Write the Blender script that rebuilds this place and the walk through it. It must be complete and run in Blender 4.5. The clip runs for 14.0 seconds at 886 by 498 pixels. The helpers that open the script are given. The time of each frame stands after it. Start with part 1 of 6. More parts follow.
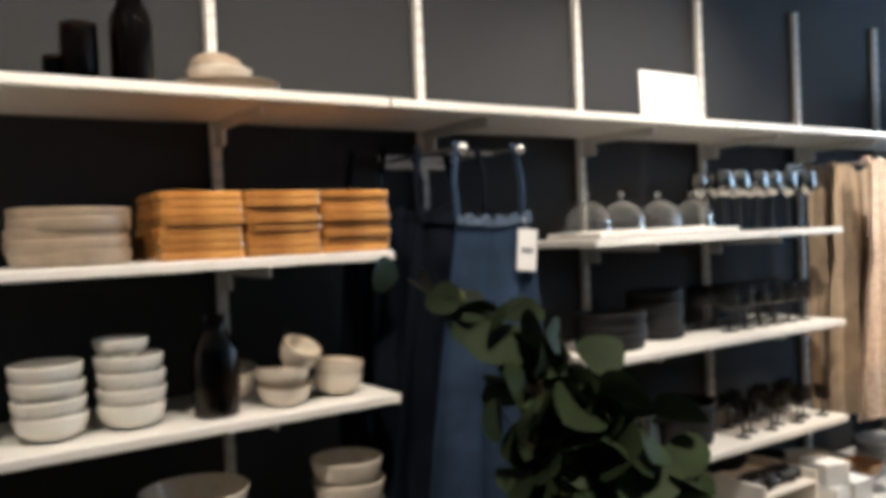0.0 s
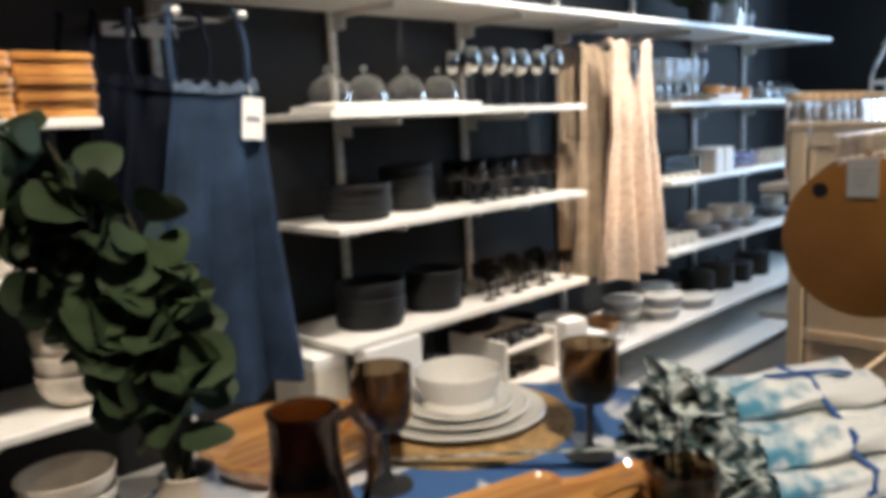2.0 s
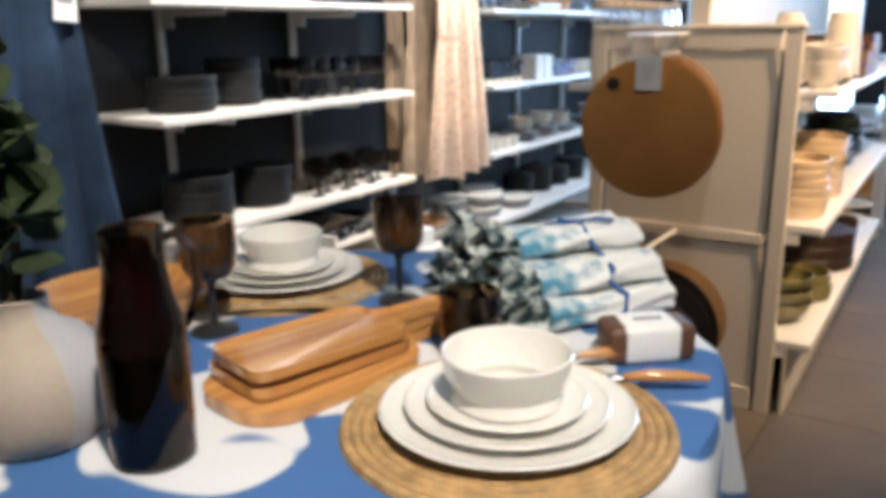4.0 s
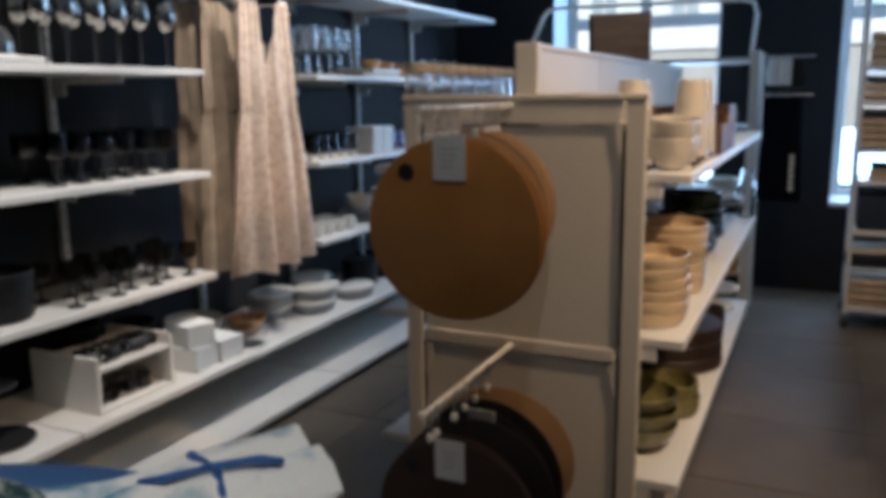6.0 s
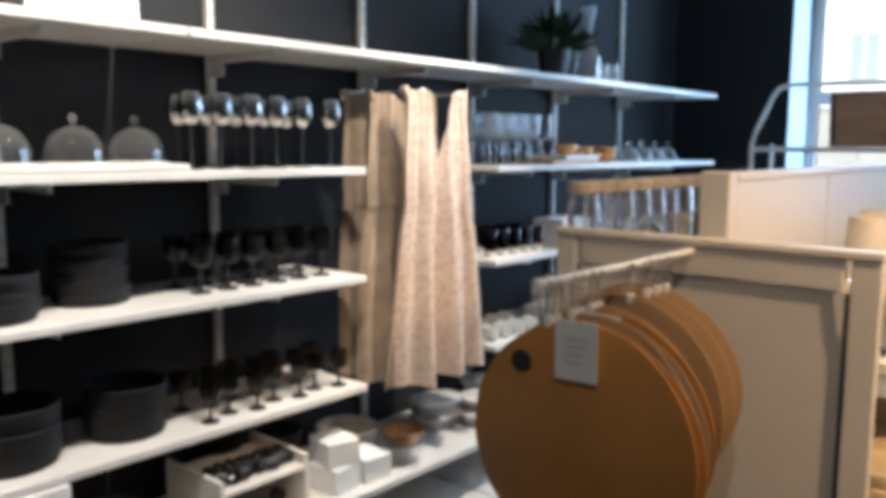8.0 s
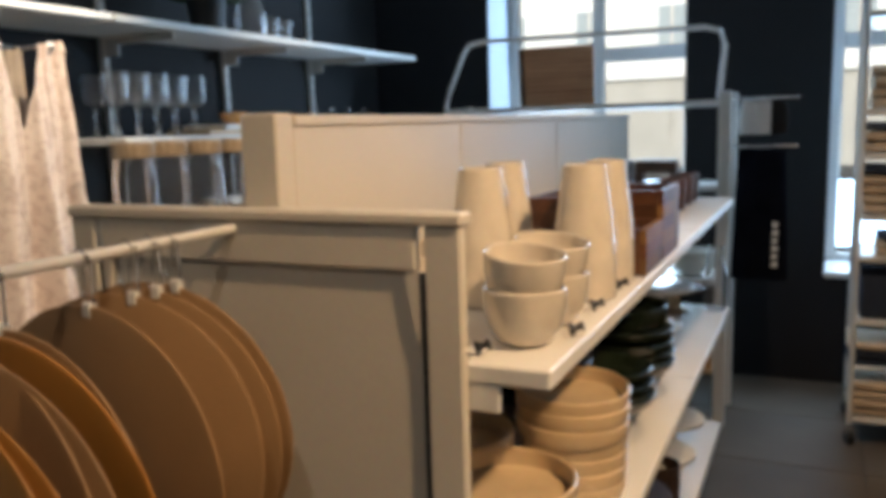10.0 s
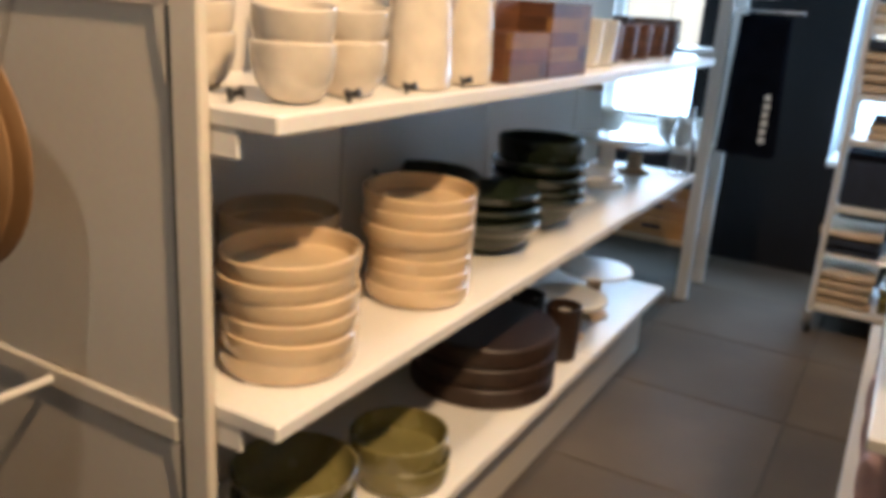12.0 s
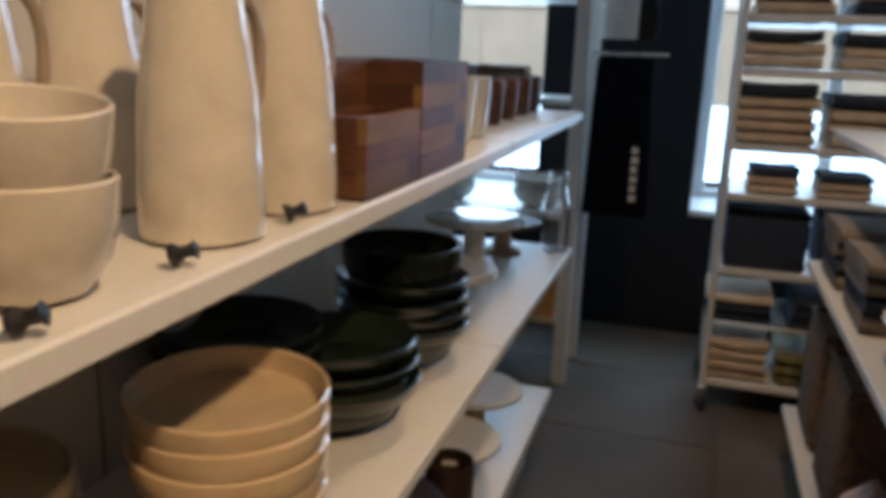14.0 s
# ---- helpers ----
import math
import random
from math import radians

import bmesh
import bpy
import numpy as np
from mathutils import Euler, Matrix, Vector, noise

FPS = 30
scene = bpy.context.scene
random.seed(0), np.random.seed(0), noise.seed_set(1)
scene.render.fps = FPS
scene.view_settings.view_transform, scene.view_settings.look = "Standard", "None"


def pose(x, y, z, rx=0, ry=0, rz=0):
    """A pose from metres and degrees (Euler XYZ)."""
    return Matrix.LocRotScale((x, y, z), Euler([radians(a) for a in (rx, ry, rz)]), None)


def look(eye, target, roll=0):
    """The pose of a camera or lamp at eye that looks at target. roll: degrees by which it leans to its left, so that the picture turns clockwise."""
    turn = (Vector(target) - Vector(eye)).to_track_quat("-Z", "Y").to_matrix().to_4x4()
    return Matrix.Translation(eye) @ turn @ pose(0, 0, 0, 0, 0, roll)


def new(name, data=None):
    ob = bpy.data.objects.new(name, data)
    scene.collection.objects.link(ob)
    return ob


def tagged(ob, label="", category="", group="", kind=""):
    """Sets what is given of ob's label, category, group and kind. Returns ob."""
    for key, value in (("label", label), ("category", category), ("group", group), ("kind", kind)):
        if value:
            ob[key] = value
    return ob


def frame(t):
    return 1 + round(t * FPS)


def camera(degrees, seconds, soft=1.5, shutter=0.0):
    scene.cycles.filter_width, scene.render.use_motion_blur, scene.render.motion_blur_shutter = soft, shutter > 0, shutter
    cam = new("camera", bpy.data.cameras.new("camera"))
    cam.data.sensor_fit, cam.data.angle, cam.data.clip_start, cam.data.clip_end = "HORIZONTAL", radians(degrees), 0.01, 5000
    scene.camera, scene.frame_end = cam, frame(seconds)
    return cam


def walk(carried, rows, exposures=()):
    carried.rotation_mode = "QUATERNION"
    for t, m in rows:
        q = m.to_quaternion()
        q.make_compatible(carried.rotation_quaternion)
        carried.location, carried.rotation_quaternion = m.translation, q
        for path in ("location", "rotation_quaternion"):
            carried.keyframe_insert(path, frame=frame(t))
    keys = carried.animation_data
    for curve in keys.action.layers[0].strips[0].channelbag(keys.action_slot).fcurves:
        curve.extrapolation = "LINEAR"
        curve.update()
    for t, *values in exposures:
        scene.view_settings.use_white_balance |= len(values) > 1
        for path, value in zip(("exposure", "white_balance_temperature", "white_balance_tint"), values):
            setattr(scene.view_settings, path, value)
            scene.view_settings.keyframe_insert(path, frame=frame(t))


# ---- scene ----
cam = camera(57.3, 14.0, soft=5.6)
PATH = [
    (0, (-1.056, -1.764, 1.399), (0.068, -0.11, 1.359), -2.4),
    (0.5, (-1.023, -1.804, 1.403), (0.194, -0.218, 1.45), -3.2),
    (1, (-0.958, -1.86, 1.395), (0.386, -0.382, 1.483), -4.3),
    (1.5, (-0.893, -1.924, 1.354), (0.529, -0.519, 1.305), -3.5),
    (2, (-0.866, -2.003, 1.307), (0.539, -0.614, 0.999), -2.7),
    (2.5, (-0.95, -2.035, 1.263), (0.567, -0.832, 0.761), -2.1),
    (2.7, (-1.012, -2.038, 1.25), (0.535, -0.898, 0.698), -3.1),
    (4.8, (-0.751, -2.139, 1.25), (0.934, -1.163, 0.794), 1.1),
    (5, (-0.671, -2.139, 1.252), (1.044, -1.202, 0.827), 0.9),
    (5.5, (-0.465, -2.088, 1.263), (1.342, -1.291, 0.943), 0.0),
    (6, (-0.294, -2.048, 1.256), (1.485, -1.215, 0.883), -0.7),
    (6.5, (-0.148, -2.069, 1.274), (1.478, -0.944, 0.973), 0.8),
    (7, (-0.051, -2.058, 1.318), (1.396, -0.723, 0.965), 3.2),
    (7.2, (-0.016, -2.053, 1.348), (1.419, -0.704, 1.002), 2.7),
    (9.3, (0.596, -1.897, 1.467), (2.295, -0.849, 1.338), -2.6),
    (9.5, (0.67, -1.951, 1.439), (2.4, -0.962, 1.271), -1.6),
    (10, (0.797, -2.053, 1.361), (2.591, -1.221, 1.06), -1.7),
    (10.5, (0.894, -2.149, 1.267), (2.695, -1.369, 0.883), -1.0),
    (11, (0.99, -2.206, 1.212), (2.772, -1.438, 0.729), 0.2),
    (11.5, (0.984, -2.354, 1.223), (2.678, -1.447, 0.668), 6.4),
    (12, (0.976, -2.415, 1.209), (2.643, -1.482, 0.616), 3.8),
    (12.5, (1.086, -2.346, 1.213), (2.838, -1.574, 0.635), 6.0),
    (13, (1.217, -2.215, 1.213), (3.061, -1.653, 0.679), 3.6),
    (13.5, (1.361, -2.11, 1.195), (3.185, -1.491, 0.657), 0.9),
    (14, (1.537, -2.099, 1.229), (3.396, -1.532, 0.75), 2.1),
]
walk(cam, [(t, look(eye, target, roll)) for t, eye, target, roll in PATH],
     exposures=[(0, 0.15, 6650, 10), (0.5, 1.05, 6600, 10), (1, 1.2, 6450, 10), (1.5, 1.1, 6500, 10), (2, 0.62, 6700, 10), (2.5, 0.95, 6550, 10), (3, 0.9, 6400, 10), (5, 0.7, 6080, 10), (5.5, -0.12, 6000, 10), (6, -0.4, 5950, 10), (6.5, -0.6, 6100, 10), (7, 0.68, 6200, 10), (8, 0.2, 6283, 10), (9.3, -0.28, 6800, 10), (10, -0.25, 6950, 10), (10.5, -0.3, 7050, 10), (11, -0.5, 7000, 10), (11.5, 0.05, 6750, 10), (12, 0.38, 6550, 10), (13, 0.45, 6250, 10), (13.5, 0.1, 6550, 10), (14, -0.7, 6600, 10)])

# ---- world, sun, lamps ----
world = bpy.data.worlds.new("world")
scene.world = world
world.use_nodes = True
wn = world.node_tree.nodes
sky = wn.new("ShaderNodeTexSky")
sky.sky_type, sky.sun_disc = "NISHITA", False
sky.sun_elevation, sky.sun_rotation = radians(28), radians(250)
world.node_tree.links.new(sky.outputs[0], wn["Background"].inputs[0])
wn["Background"].inputs[1].default_value = 0.15


def sun_lamp():
    data = bpy.data.lights.new("sun", "SUN")
    data.energy, data.angle, data.color = 5.0, radians(0.5), (1.0, 0.97, 0.92)
    ob = new("sun", data)
    ob.matrix_world = look((-26, -10.4, 15), (0, 0, 0))


def spot_lamp(x, y, tx, ty, tz, watts, warm, size=70):
    data = bpy.data.lights.new("spot_lamp", "SPOT")
    data.energy, data.spot_size, data.spot_blend = watts, radians(size), 1.0
    data.shadow_soft_size, data.color = 0.05, warm
    ob = new("spot_lamp", data)
    ob.matrix_world = look((x, y, 2.60), (tx, ty, tz))


def window_light(y, z, width, height, watts):
    data = bpy.data.lights.new("window_light", "AREA")
    data.shape, data.size, data.size_y = "RECTANGLE", width, height
    data.energy, data.color = watts, (0.42, 0.67, 1.0)
    ob = new("window_light", data)
    ob.matrix_world = look((5.60, y, z), (4.0, y, z - 0.1))


sun_lamp()
COOL, WARM = (1.0, 0.91, 0.80), (1.0, 0.70, 0.42)
SPOTS = [(-1.3, -0.80, -1.0, 0.25, 1.40, 75, COOL, 95), (-0.4, -0.80, -0.3, 0.25, 1.40, 80, COOL, 95), (0.6, -0.80, 0.5, 0.25, 1.45, 90, COOL, 95),
         (1.5, -0.75, 1.4, 0.25, 1.5, 150, COOL, 86), (2.5, -0.70, 2.42, 0.12, 1.10, 200, COOL, 58),
         (3.7, -0.60, 3.7, 0.15, 0.7, 60, COOL, 60), (-1.0, -2.5, -0.2, -1.45, 0.83, 152, COOL, 48), (0.5, -1.95, 1.69, -1.35, 0.75, 25, COOL, 60),
         (1.35, -2.95, 2.05, -1.6, 0.8, 255, WARM, 60), (3.1, -2.12, 3.15, -2.17, 0.0, 75, WARM, 80), (2.6, -2.2, 4.3, -2.6, 0.6, 80, WARM, 48),
         (-2.4, -3.4, -2.4, -3.0, 0, 60, COOL, 80)]
for s in SPOTS:
    spot_lamp(*s)
window_light(-0.86, 1.6, 1.05, 1.9, 66)
window_light(-2.65, 1.6, 1.1, 1.9, 66)


# ---- materials ----
def material(name, color, rough=0.5, metal=0.0, vary=0.12, scale=8.0, bump=0.0, fine=120.0, second=None, coat=0.0, per_piece=0.0, lo=0.3, hi=0.7, spec=0.5):
    """A surface with a slow stain and a fine grain in colour, gloss and relief. second: a colour that the slow noise mixes in."""
    m = bpy.data.materials.new(name)
    m.use_nodes = True
    n, l = m.node_tree.nodes, m.node_tree.links
    b = n["Principled BSDF"]
    tc = n.new("ShaderNodeTexCoord")
    slow, grain = n.new("ShaderNodeTexNoise"), n.new("ShaderNodeTexNoise")
    slow.inputs["Scale"].default_value, slow.inputs["Detail"].default_value = scale, 5
    grain.inputs["Scale"].default_value, grain.inputs["Detail"].default_value = fine, 2
    l.new(tc.outputs["Object"], slow.inputs["Vector"])
    l.new(tc.outputs["Object"], grain.inputs["Vector"])
    ramp = n.new("ShaderNodeValToRGB")
    c = Vector(color)
    d = Vector(second) if second else c * (1 - vary)
    e = c if second else c * (1 + vary * 0.6)
    ramp.color_ramp.elements[0].position, ramp.color_ramp.elements[1].position = lo, hi
    ramp.color_ramp.elements[0].color = (*d, 1)
    ramp.color_ramp.elements[1].color = (min(e[0], 0.95), min(e[1], 0.95), min(e[2], 0.95), 1)
    l.new(slow.outputs["Fac"], ramp.inputs["Fac"])
    mix = n.new("ShaderNodeMix")
    mix.data_type, mix.blend_type = "RGBA", "MULTIPLY"
    mix.inputs[0].default_value = 0.18
    l.new(ramp.outputs["Color"], mix.inputs[6])
    l.new(grain.outputs["Color"], mix.inputs[7])
    out = mix.outputs[2]
    if per_piece:
        info, hsv, mr = n.new("ShaderNodeObjectInfo"), n.new("ShaderNodeHueSaturation"), n.new("ShaderNodeMapRange")
        mr.inputs["To Min"].default_value, mr.inputs["To Max"].default_value = 1 - per_piece, 1 + per_piece
        l.new(info.outputs["Random"], mr.inputs["Value"])
        l.new(mr.outputs["Result"], hsv.inputs["Value"])
        l.new(out, hsv.inputs["Color"])
        out = hsv.outputs["Color"]
    l.new(out, b.inputs["Base Color"])
    rr = n.new("ShaderNodeMapRange")
    rr.inputs["To Min"].default_value, rr.inputs["To Max"].default_value = max(rough - 0.08, 0.02), min(rough + 0.10, 1)
    l.new(slow.outputs["Fac"], rr.inputs["Value"])
    l.new(rr.outputs["Result"], b.inputs["Roughness"])
    b.inputs["Metallic"].default_value = metal
    b.inputs["Coat Weight"].default_value = coat
    b.inputs["Specular IOR Level"].default_value = spec
    if bump:
        bp = n.new("ShaderNodeBump")
        bp.inputs["Strength"].default_value, bp.inputs["Distance"].default_value = bump, 0.004
        l.new(grain.outputs["Fac"], bp.inputs["Height"])
        l.new(bp.outputs["Normal"], b.inputs["Normal"])
    return m


def wood(name, light, dark, rough=0.45, scale=6.0, stretch=(1, 8, 8), per_piece=0.0, bands="Y", wave=0.4, coat=0.0):
    """Long grain along x, with darker bands."""
    m = bpy.data.materials.new(name)
    m.use_nodes = True
    n, l = m.node_tree.nodes, m.node_tree.links
    b = n["Principled BSDF"]
    tc, mp = n.new("ShaderNodeTexCoord"), n.new("ShaderNodeMapping")
    mp.inputs["Scale"].default_value = stretch
    l.new(tc.outputs["Object"], mp.inputs["Vector"])
    g, w = n.new("ShaderNodeTexNoise"), n.new("ShaderNodeTexWave")
    g.inputs["Scale"].default_value, g.inputs["Detail"].default_value = scale, 8
    w.inputs["Scale"].default_value, w.inputs["Distortion"].default_value, w.inputs["Detail"].default_value = scale * 0.7, 7, 3
    w.bands_direction = bands
    for t in (g, w):
        l.new(mp.outputs["Vector"], t.inputs["Vector"])
    mx = n.new("ShaderNodeMix")
    mx.data_type = "FLOAT"
    mx.inputs[0].default_value = wave
    b.inputs["Coat Weight"].default_value = coat
    l.new(g.outputs["Fac"], mx.inputs[2])
    l.new(w.outputs["Fac"], mx.inputs[3])
    ramp = n.new("ShaderNodeValToRGB")
    ramp.color_ramp.elements[0].color, ramp.color_ramp.elements[1].color = (*dark, 1), (*light, 1)
    ramp.color_ramp.elements[0].position, ramp.color_ramp.elements[1].position = 0.25, 0.7
    l.new(mx.outputs[0], ramp.inputs["Fac"])
    out = ramp.outputs["Color"]
    if per_piece:
        info, hsv, mr = n.new("ShaderNodeObjectInfo"), n.new("ShaderNodeHueSaturation"), n.new("ShaderNodeMapRange")
        mr.inputs["To Min"].default_value, mr.inputs["To Max"].default_value = 1 - per_piece, 1 + per_piece
        l.new(info.outputs["Random"], mr.inputs["Value"])
        l.new(mr.outputs["Result"], hsv.inputs["Value"])
        l.new(out, hsv.inputs["Color"])
        out = hsv.outputs["Color"]
    l.new(out, b.inputs["Base Color"])
    b.inputs["Roughness"].default_value = rough
    bp = n.new("ShaderNodeBump")
    bp.inputs["Strength"].default_value, bp.inputs["Distance"].default_value = 0.25, 0.002
    l.new(mx.outputs[0], bp.inputs["Height"])
    l.new(bp.outputs["Normal"], b.inputs["Normal"])
    return m


def glass(name, color=(1, 1, 1), rough=0.02, ior=1.45, clear=1.0):
    """Glass; below 1, clear leaves a milky diffuse share that imitates scattered light."""
    m = bpy.data.materials.new(name)
    m.use_nodes = True
    b = m.node_tree.nodes["Principled BSDF"]
    b.inputs["Base Color"].default_value = (*color, 1)
    b.inputs["Roughness"].default_value, b.inputs["IOR"].default_value = rough, ior
    b.inputs["Transmission Weight"].default_value = clear
    return m


def blotch(name, ground, ink, scale=5.0, edge=0.5, third=None):
    """Cloth with printed blotches of one or two inks."""
    m = bpy.data.materials.new(name)
    m.use_nodes = True
    n, l = m.node_tree.nodes, m.node_tree.links
    b = n["Principled BSDF"]
    tc, no, weave = n.new("ShaderNodeTexCoord"), n.new("ShaderNodeTexNoise"), n.new("ShaderNodeTexNoise")
    no.inputs["Scale"].default_value, no.inputs["Detail"].default_value = scale, 1.5
    no.inputs["Distortion"].default_value = 0.6
    weave.inputs["Scale"].default_value = 300
    l.new(tc.outputs["Object"], no.inputs["Vector"])
    l.new(tc.outputs["Object"], weave.inputs["Vector"])
    ramp = n.new("ShaderNodeValToRGB")
    el = ramp.color_ramp.elements
    el[0].position, el[1].position = edge - 0.01, edge + 0.01
    el[0].color, el[1].color = (*ink, 1), (*ground, 1)
    if third:
        x = el.new(edge + 0.10)
        x.color = (*ground, 1)
        y = el.new(edge + 0.13)
        y.color = (*third, 1)
    l.new(no.outputs["Fac"], ramp.inputs["Fac"])
    mix = n.new("ShaderNodeMix")
    mix.data_type, mix.blend_type = "RGBA", "MULTIPLY"
    mix.inputs[0].default_value = 0.25
    l.new(ramp.outputs["Color"], mix.inputs[6])
    l.new(weave.outputs["Color"], mix.inputs[7])
    l.new(mix.outputs[2], b.inputs["Base Color"])
    b.inputs["Roughness"].default_value = 0.9
    bp = n.new("ShaderNodeBump")
    bp.inputs["Strength"].default_value, bp.inputs["Distance"].default_value = 0.3, 0.001
    l.new(weave.outputs["Fac"], bp.inputs["Height"])
    l.new(bp.outputs["Normal"], b.inputs["Normal"])
    return m


M_WALL = material("charcoal_wall_paint", (0.027, 0.027, 0.029), 0.75, vary=0.2, scale=1.5, bump=0.25, fine=90, spec=0.3)
# Darker copy of the charcoal wall; the east wall's shade is in its colour.
M_WALLE = material("charcoal_wall_shaded", (0.014, 0.014, 0.016), 0.75, vary=0.2, scale=1.5, bump=0.25, fine=90, spec=0.25)
M_CEIL = material("white_ceiling_paint", (0.72, 0.72, 0.70), 0.9, vary=0.05, scale=1.0, bump=0.1)
M_PLAIN = material("grey_shop_wall_paint", (0.30, 0.29, 0.28), 0.85, vary=0.1, scale=1.0, bump=0.1)
M_TILE = material("grey_floor_tile", (0.125, 0.100, 0.075), 0.6, vary=0.22, scale=3.0, bump=0.12, fine=60, per_piece=0.07, spec=0.3)
M_JOINT = material("dark_tile_joint", (0.09, 0.085, 0.08), 0.9)
M_WHITE = material("white_enamel_steel", (0.78, 0.75, 0.70), 0.35, vary=0.06, scale=5, bump=0.04)
M_CREAM = material("off_white_laminate_panel", (0.66, 0.60, 0.51), 0.45, vary=0.05, scale=3, bump=0.05)
M_SLOT = material("dark_slot", (0.03, 0.03, 0.03), 0.8)
M_SLOTG = material("grey_slot", (0.30, 0.29, 0.27), 0.8)
M_CHROME = material("brushed_chrome", (0.75, 0.75, 0.76), 0.18, 1.0, vary=0.05)
M_BLACK = material("black_stoneware", (0.012, 0.012, 0.013), 0.6, vary=0.3, scale=30, bump=0.2, spec=0.25)
M_BLACKMET = material("black_powder_coat", (0.015, 0.015, 0.016), 0.45)
M_WHITEC = material("white_glazed_china", (0.80, 0.77, 0.70), 0.18, vary=0.05, scale=6, coat=0.4)
M_STONE = material("speckled_cream_stoneware", (0.70, 0.62, 0.51), 0.14, vary=0.12, scale=24, bump=0.03, fine=220, coat=0.9)
M_SAND = material("sand_beige_glazed_stoneware", (0.68, 0.51, 0.32), 0.13, vary=0.13, scale=10, bump=0.05, coat=0.9)
M_RIM = material("brown_rim_glaze", (0.16, 0.095, 0.055), 0.3, vary=0.35, scale=30, coat=0.5)
M_TAUPE = material("taupe_glazed_stoneware", (0.34, 0.26, 0.19), 0.3, vary=0.25, scale=18, bump=0.08, coat=0.3)
M_GREEN = material("dark_green_glazed_stoneware", (0.013, 0.020, 0.011), 0.2, vary=0.4, scale=14, coat=0.25)
M_GREENG = material("grey_green_stoneware", (0.045, 0.052, 0.038), 0.3, vary=0.25, scale=20)
M_OLIVE = material("olive_glazed_stoneware", (0.22, 0.19, 0.07), 0.25, vary=0.2, scale=10, coat=0.4)
M_GREYC = material("grey_stoneware", (0.36, 0.36, 0.38), 0.4, vary=0.15, scale=14)
M_AMBER = wood("glossy_teak", (0.56, 0.27, 0.08), (0.27, 0.10, 0.025), 0.2, scale=5.0, stretch=(1.5, 2, 5), per_piece=0.22, wave=0.15, coat=1.0)
M_BOARD = wood("oiled_acacia_board", (0.60, 0.30, 0.095), (0.34, 0.135, 0.040), 0.18, scale=3.0, stretch=(1, 5, 5), per_piece=0.1, wave=0.2, coat=0.8)
M_DARKWOOD = wood("dark_acacia_wood", (0.145, 0.056, 0.023), (0.035, 0.014, 0.008), 0.5, scale=5.0, stretch=(1.5, 3, 9), per_piece=0.40, bands="Z", wave=0.12)
M_YELLOWWOOD = wood("pale_acacia_sapwood", (0.26, 0.14, 0.05), (0.12, 0.055, 0.022), 0.55, scale=4.0, stretch=(1.2, 2, 8), per_piece=0.3, wave=0.12)
M_SOAP = material("plain_brown_soap", (0.12, 0.055, 0.028), 0.5, vary=0.15, scale=12)
M_PLANKY = wood("grained_brown_wood", (0.62, 0.35, 0.20), (0.33, 0.15, 0.07), 0.4, scale=3.0, stretch=(3, 1.2, 7), bands="Z", wave=0.2)
M_WALNUT = wood("dark_walnut", (0.042, 0.021, 0.013), (0.015, 0.008, 0.005), 0.5)
M_PINE = wood("pale_wood", (0.62, 0.45, 0.27), (0.46, 0.30, 0.16), 0.5)
M_PALEWOOD = wood("pale_beech", (0.58, 0.47, 0.34), (0.44, 0.34, 0.23), 0.6)
M_MUSTARD = material("mustard_leather_mat", (0.52, 0.225, 0.048), 0.38, vary=0.16, scale=6, bump=0.2, fine=300)
M_TANMAT = material("tan_leather_mat", (0.36, 0.205, 0.095), 0.5, vary=0.15, scale=6, bump=0.2, fine=300)
M_BROWNMAT = material("dark_brown_leather_mat", (0.045, 0.022, 0.014), 0.5, vary=0.2, scale=6, bump=0.2, fine=300)
M_BLACKMAT = material("black_leather_mat", (0.012, 0.011, 0.011), 0.55, bump=0.2, fine=300, spec=0.3)
M_PAPER = material("white_paper", (0.82, 0.81, 0.78), 0.85, vary=0.03)
M_INK = material("grey_print", (0.25, 0.25, 0.26), 0.9)
M_FAINT = material("faint_print", (0.55, 0.54, 0.52), 0.9)
M_DENIM = material("washed_blue_denim", (0.027, 0.046, 0.082), 0.92, vary=0.45, scale=7, bump=0.5, fine=420, spec=0.1)
M_FRAY = material("frayed_pale_denim", (0.10, 0.135, 0.19), 0.95, vary=0.5, scale=60, bump=0.8, fine=300, spec=0.05)
M_NAVY = material("navy_cotton", (0.006, 0.008, 0.014), 0.95, vary=0.3, scale=9, bump=0.4, fine=420, spec=0.05)
M_PINK = blotch("pink_cream_printed_linen", (0.76, 0.60, 0.48), (0.64, 0.47, 0.37), 42, 0.46)
M_BEIGE = material("striped_beige_linen", (0.36, 0.27, 0.19), 0.92, vary=0.25, scale=14, bump=0.4, fine=400)
M_CLOTH = blotch("blue_white_printed_tablecloth", (0.72, 0.72, 0.72), (0.055, 0.15, 0.36), 5.5, 0.50)
M_NAPKIN = material("teal_white_printed_napkin", (0.80, 0.80, 0.76), 0.9, scale=13, bump=0.4, fine=350, second=(0.07, 0.25, 0.36), lo=0.37, hi=0.49)
M_RUFFLE = material("dark_teal_printed_cloth", (0.55, 0.60, 0.56), 0.9, scale=38, bump=0.4, fine=350, second=(0.012, 0.045, 0.05), lo=0.42, hi=0.58)
M_RIBBON = material("blue_ribbon", (0.03, 0.10, 0.30), 0.8)
M_TOWEL = material("sand_towel", (0.66, 0.52, 0.37), 0.95, vary=0.15, scale=20, bump=0.6, fine=260)
M_TOWELD = material("dark_blue_towel", (0.025, 0.035, 0.060), 0.95, vary=0.2, scale=20, bump=0.6, fine=260)
M_STRAW = material("braided_straw", (0.47, 0.29, 0.12), 0.8, vary=0.35, scale=60, bump=0.8, fine=160)
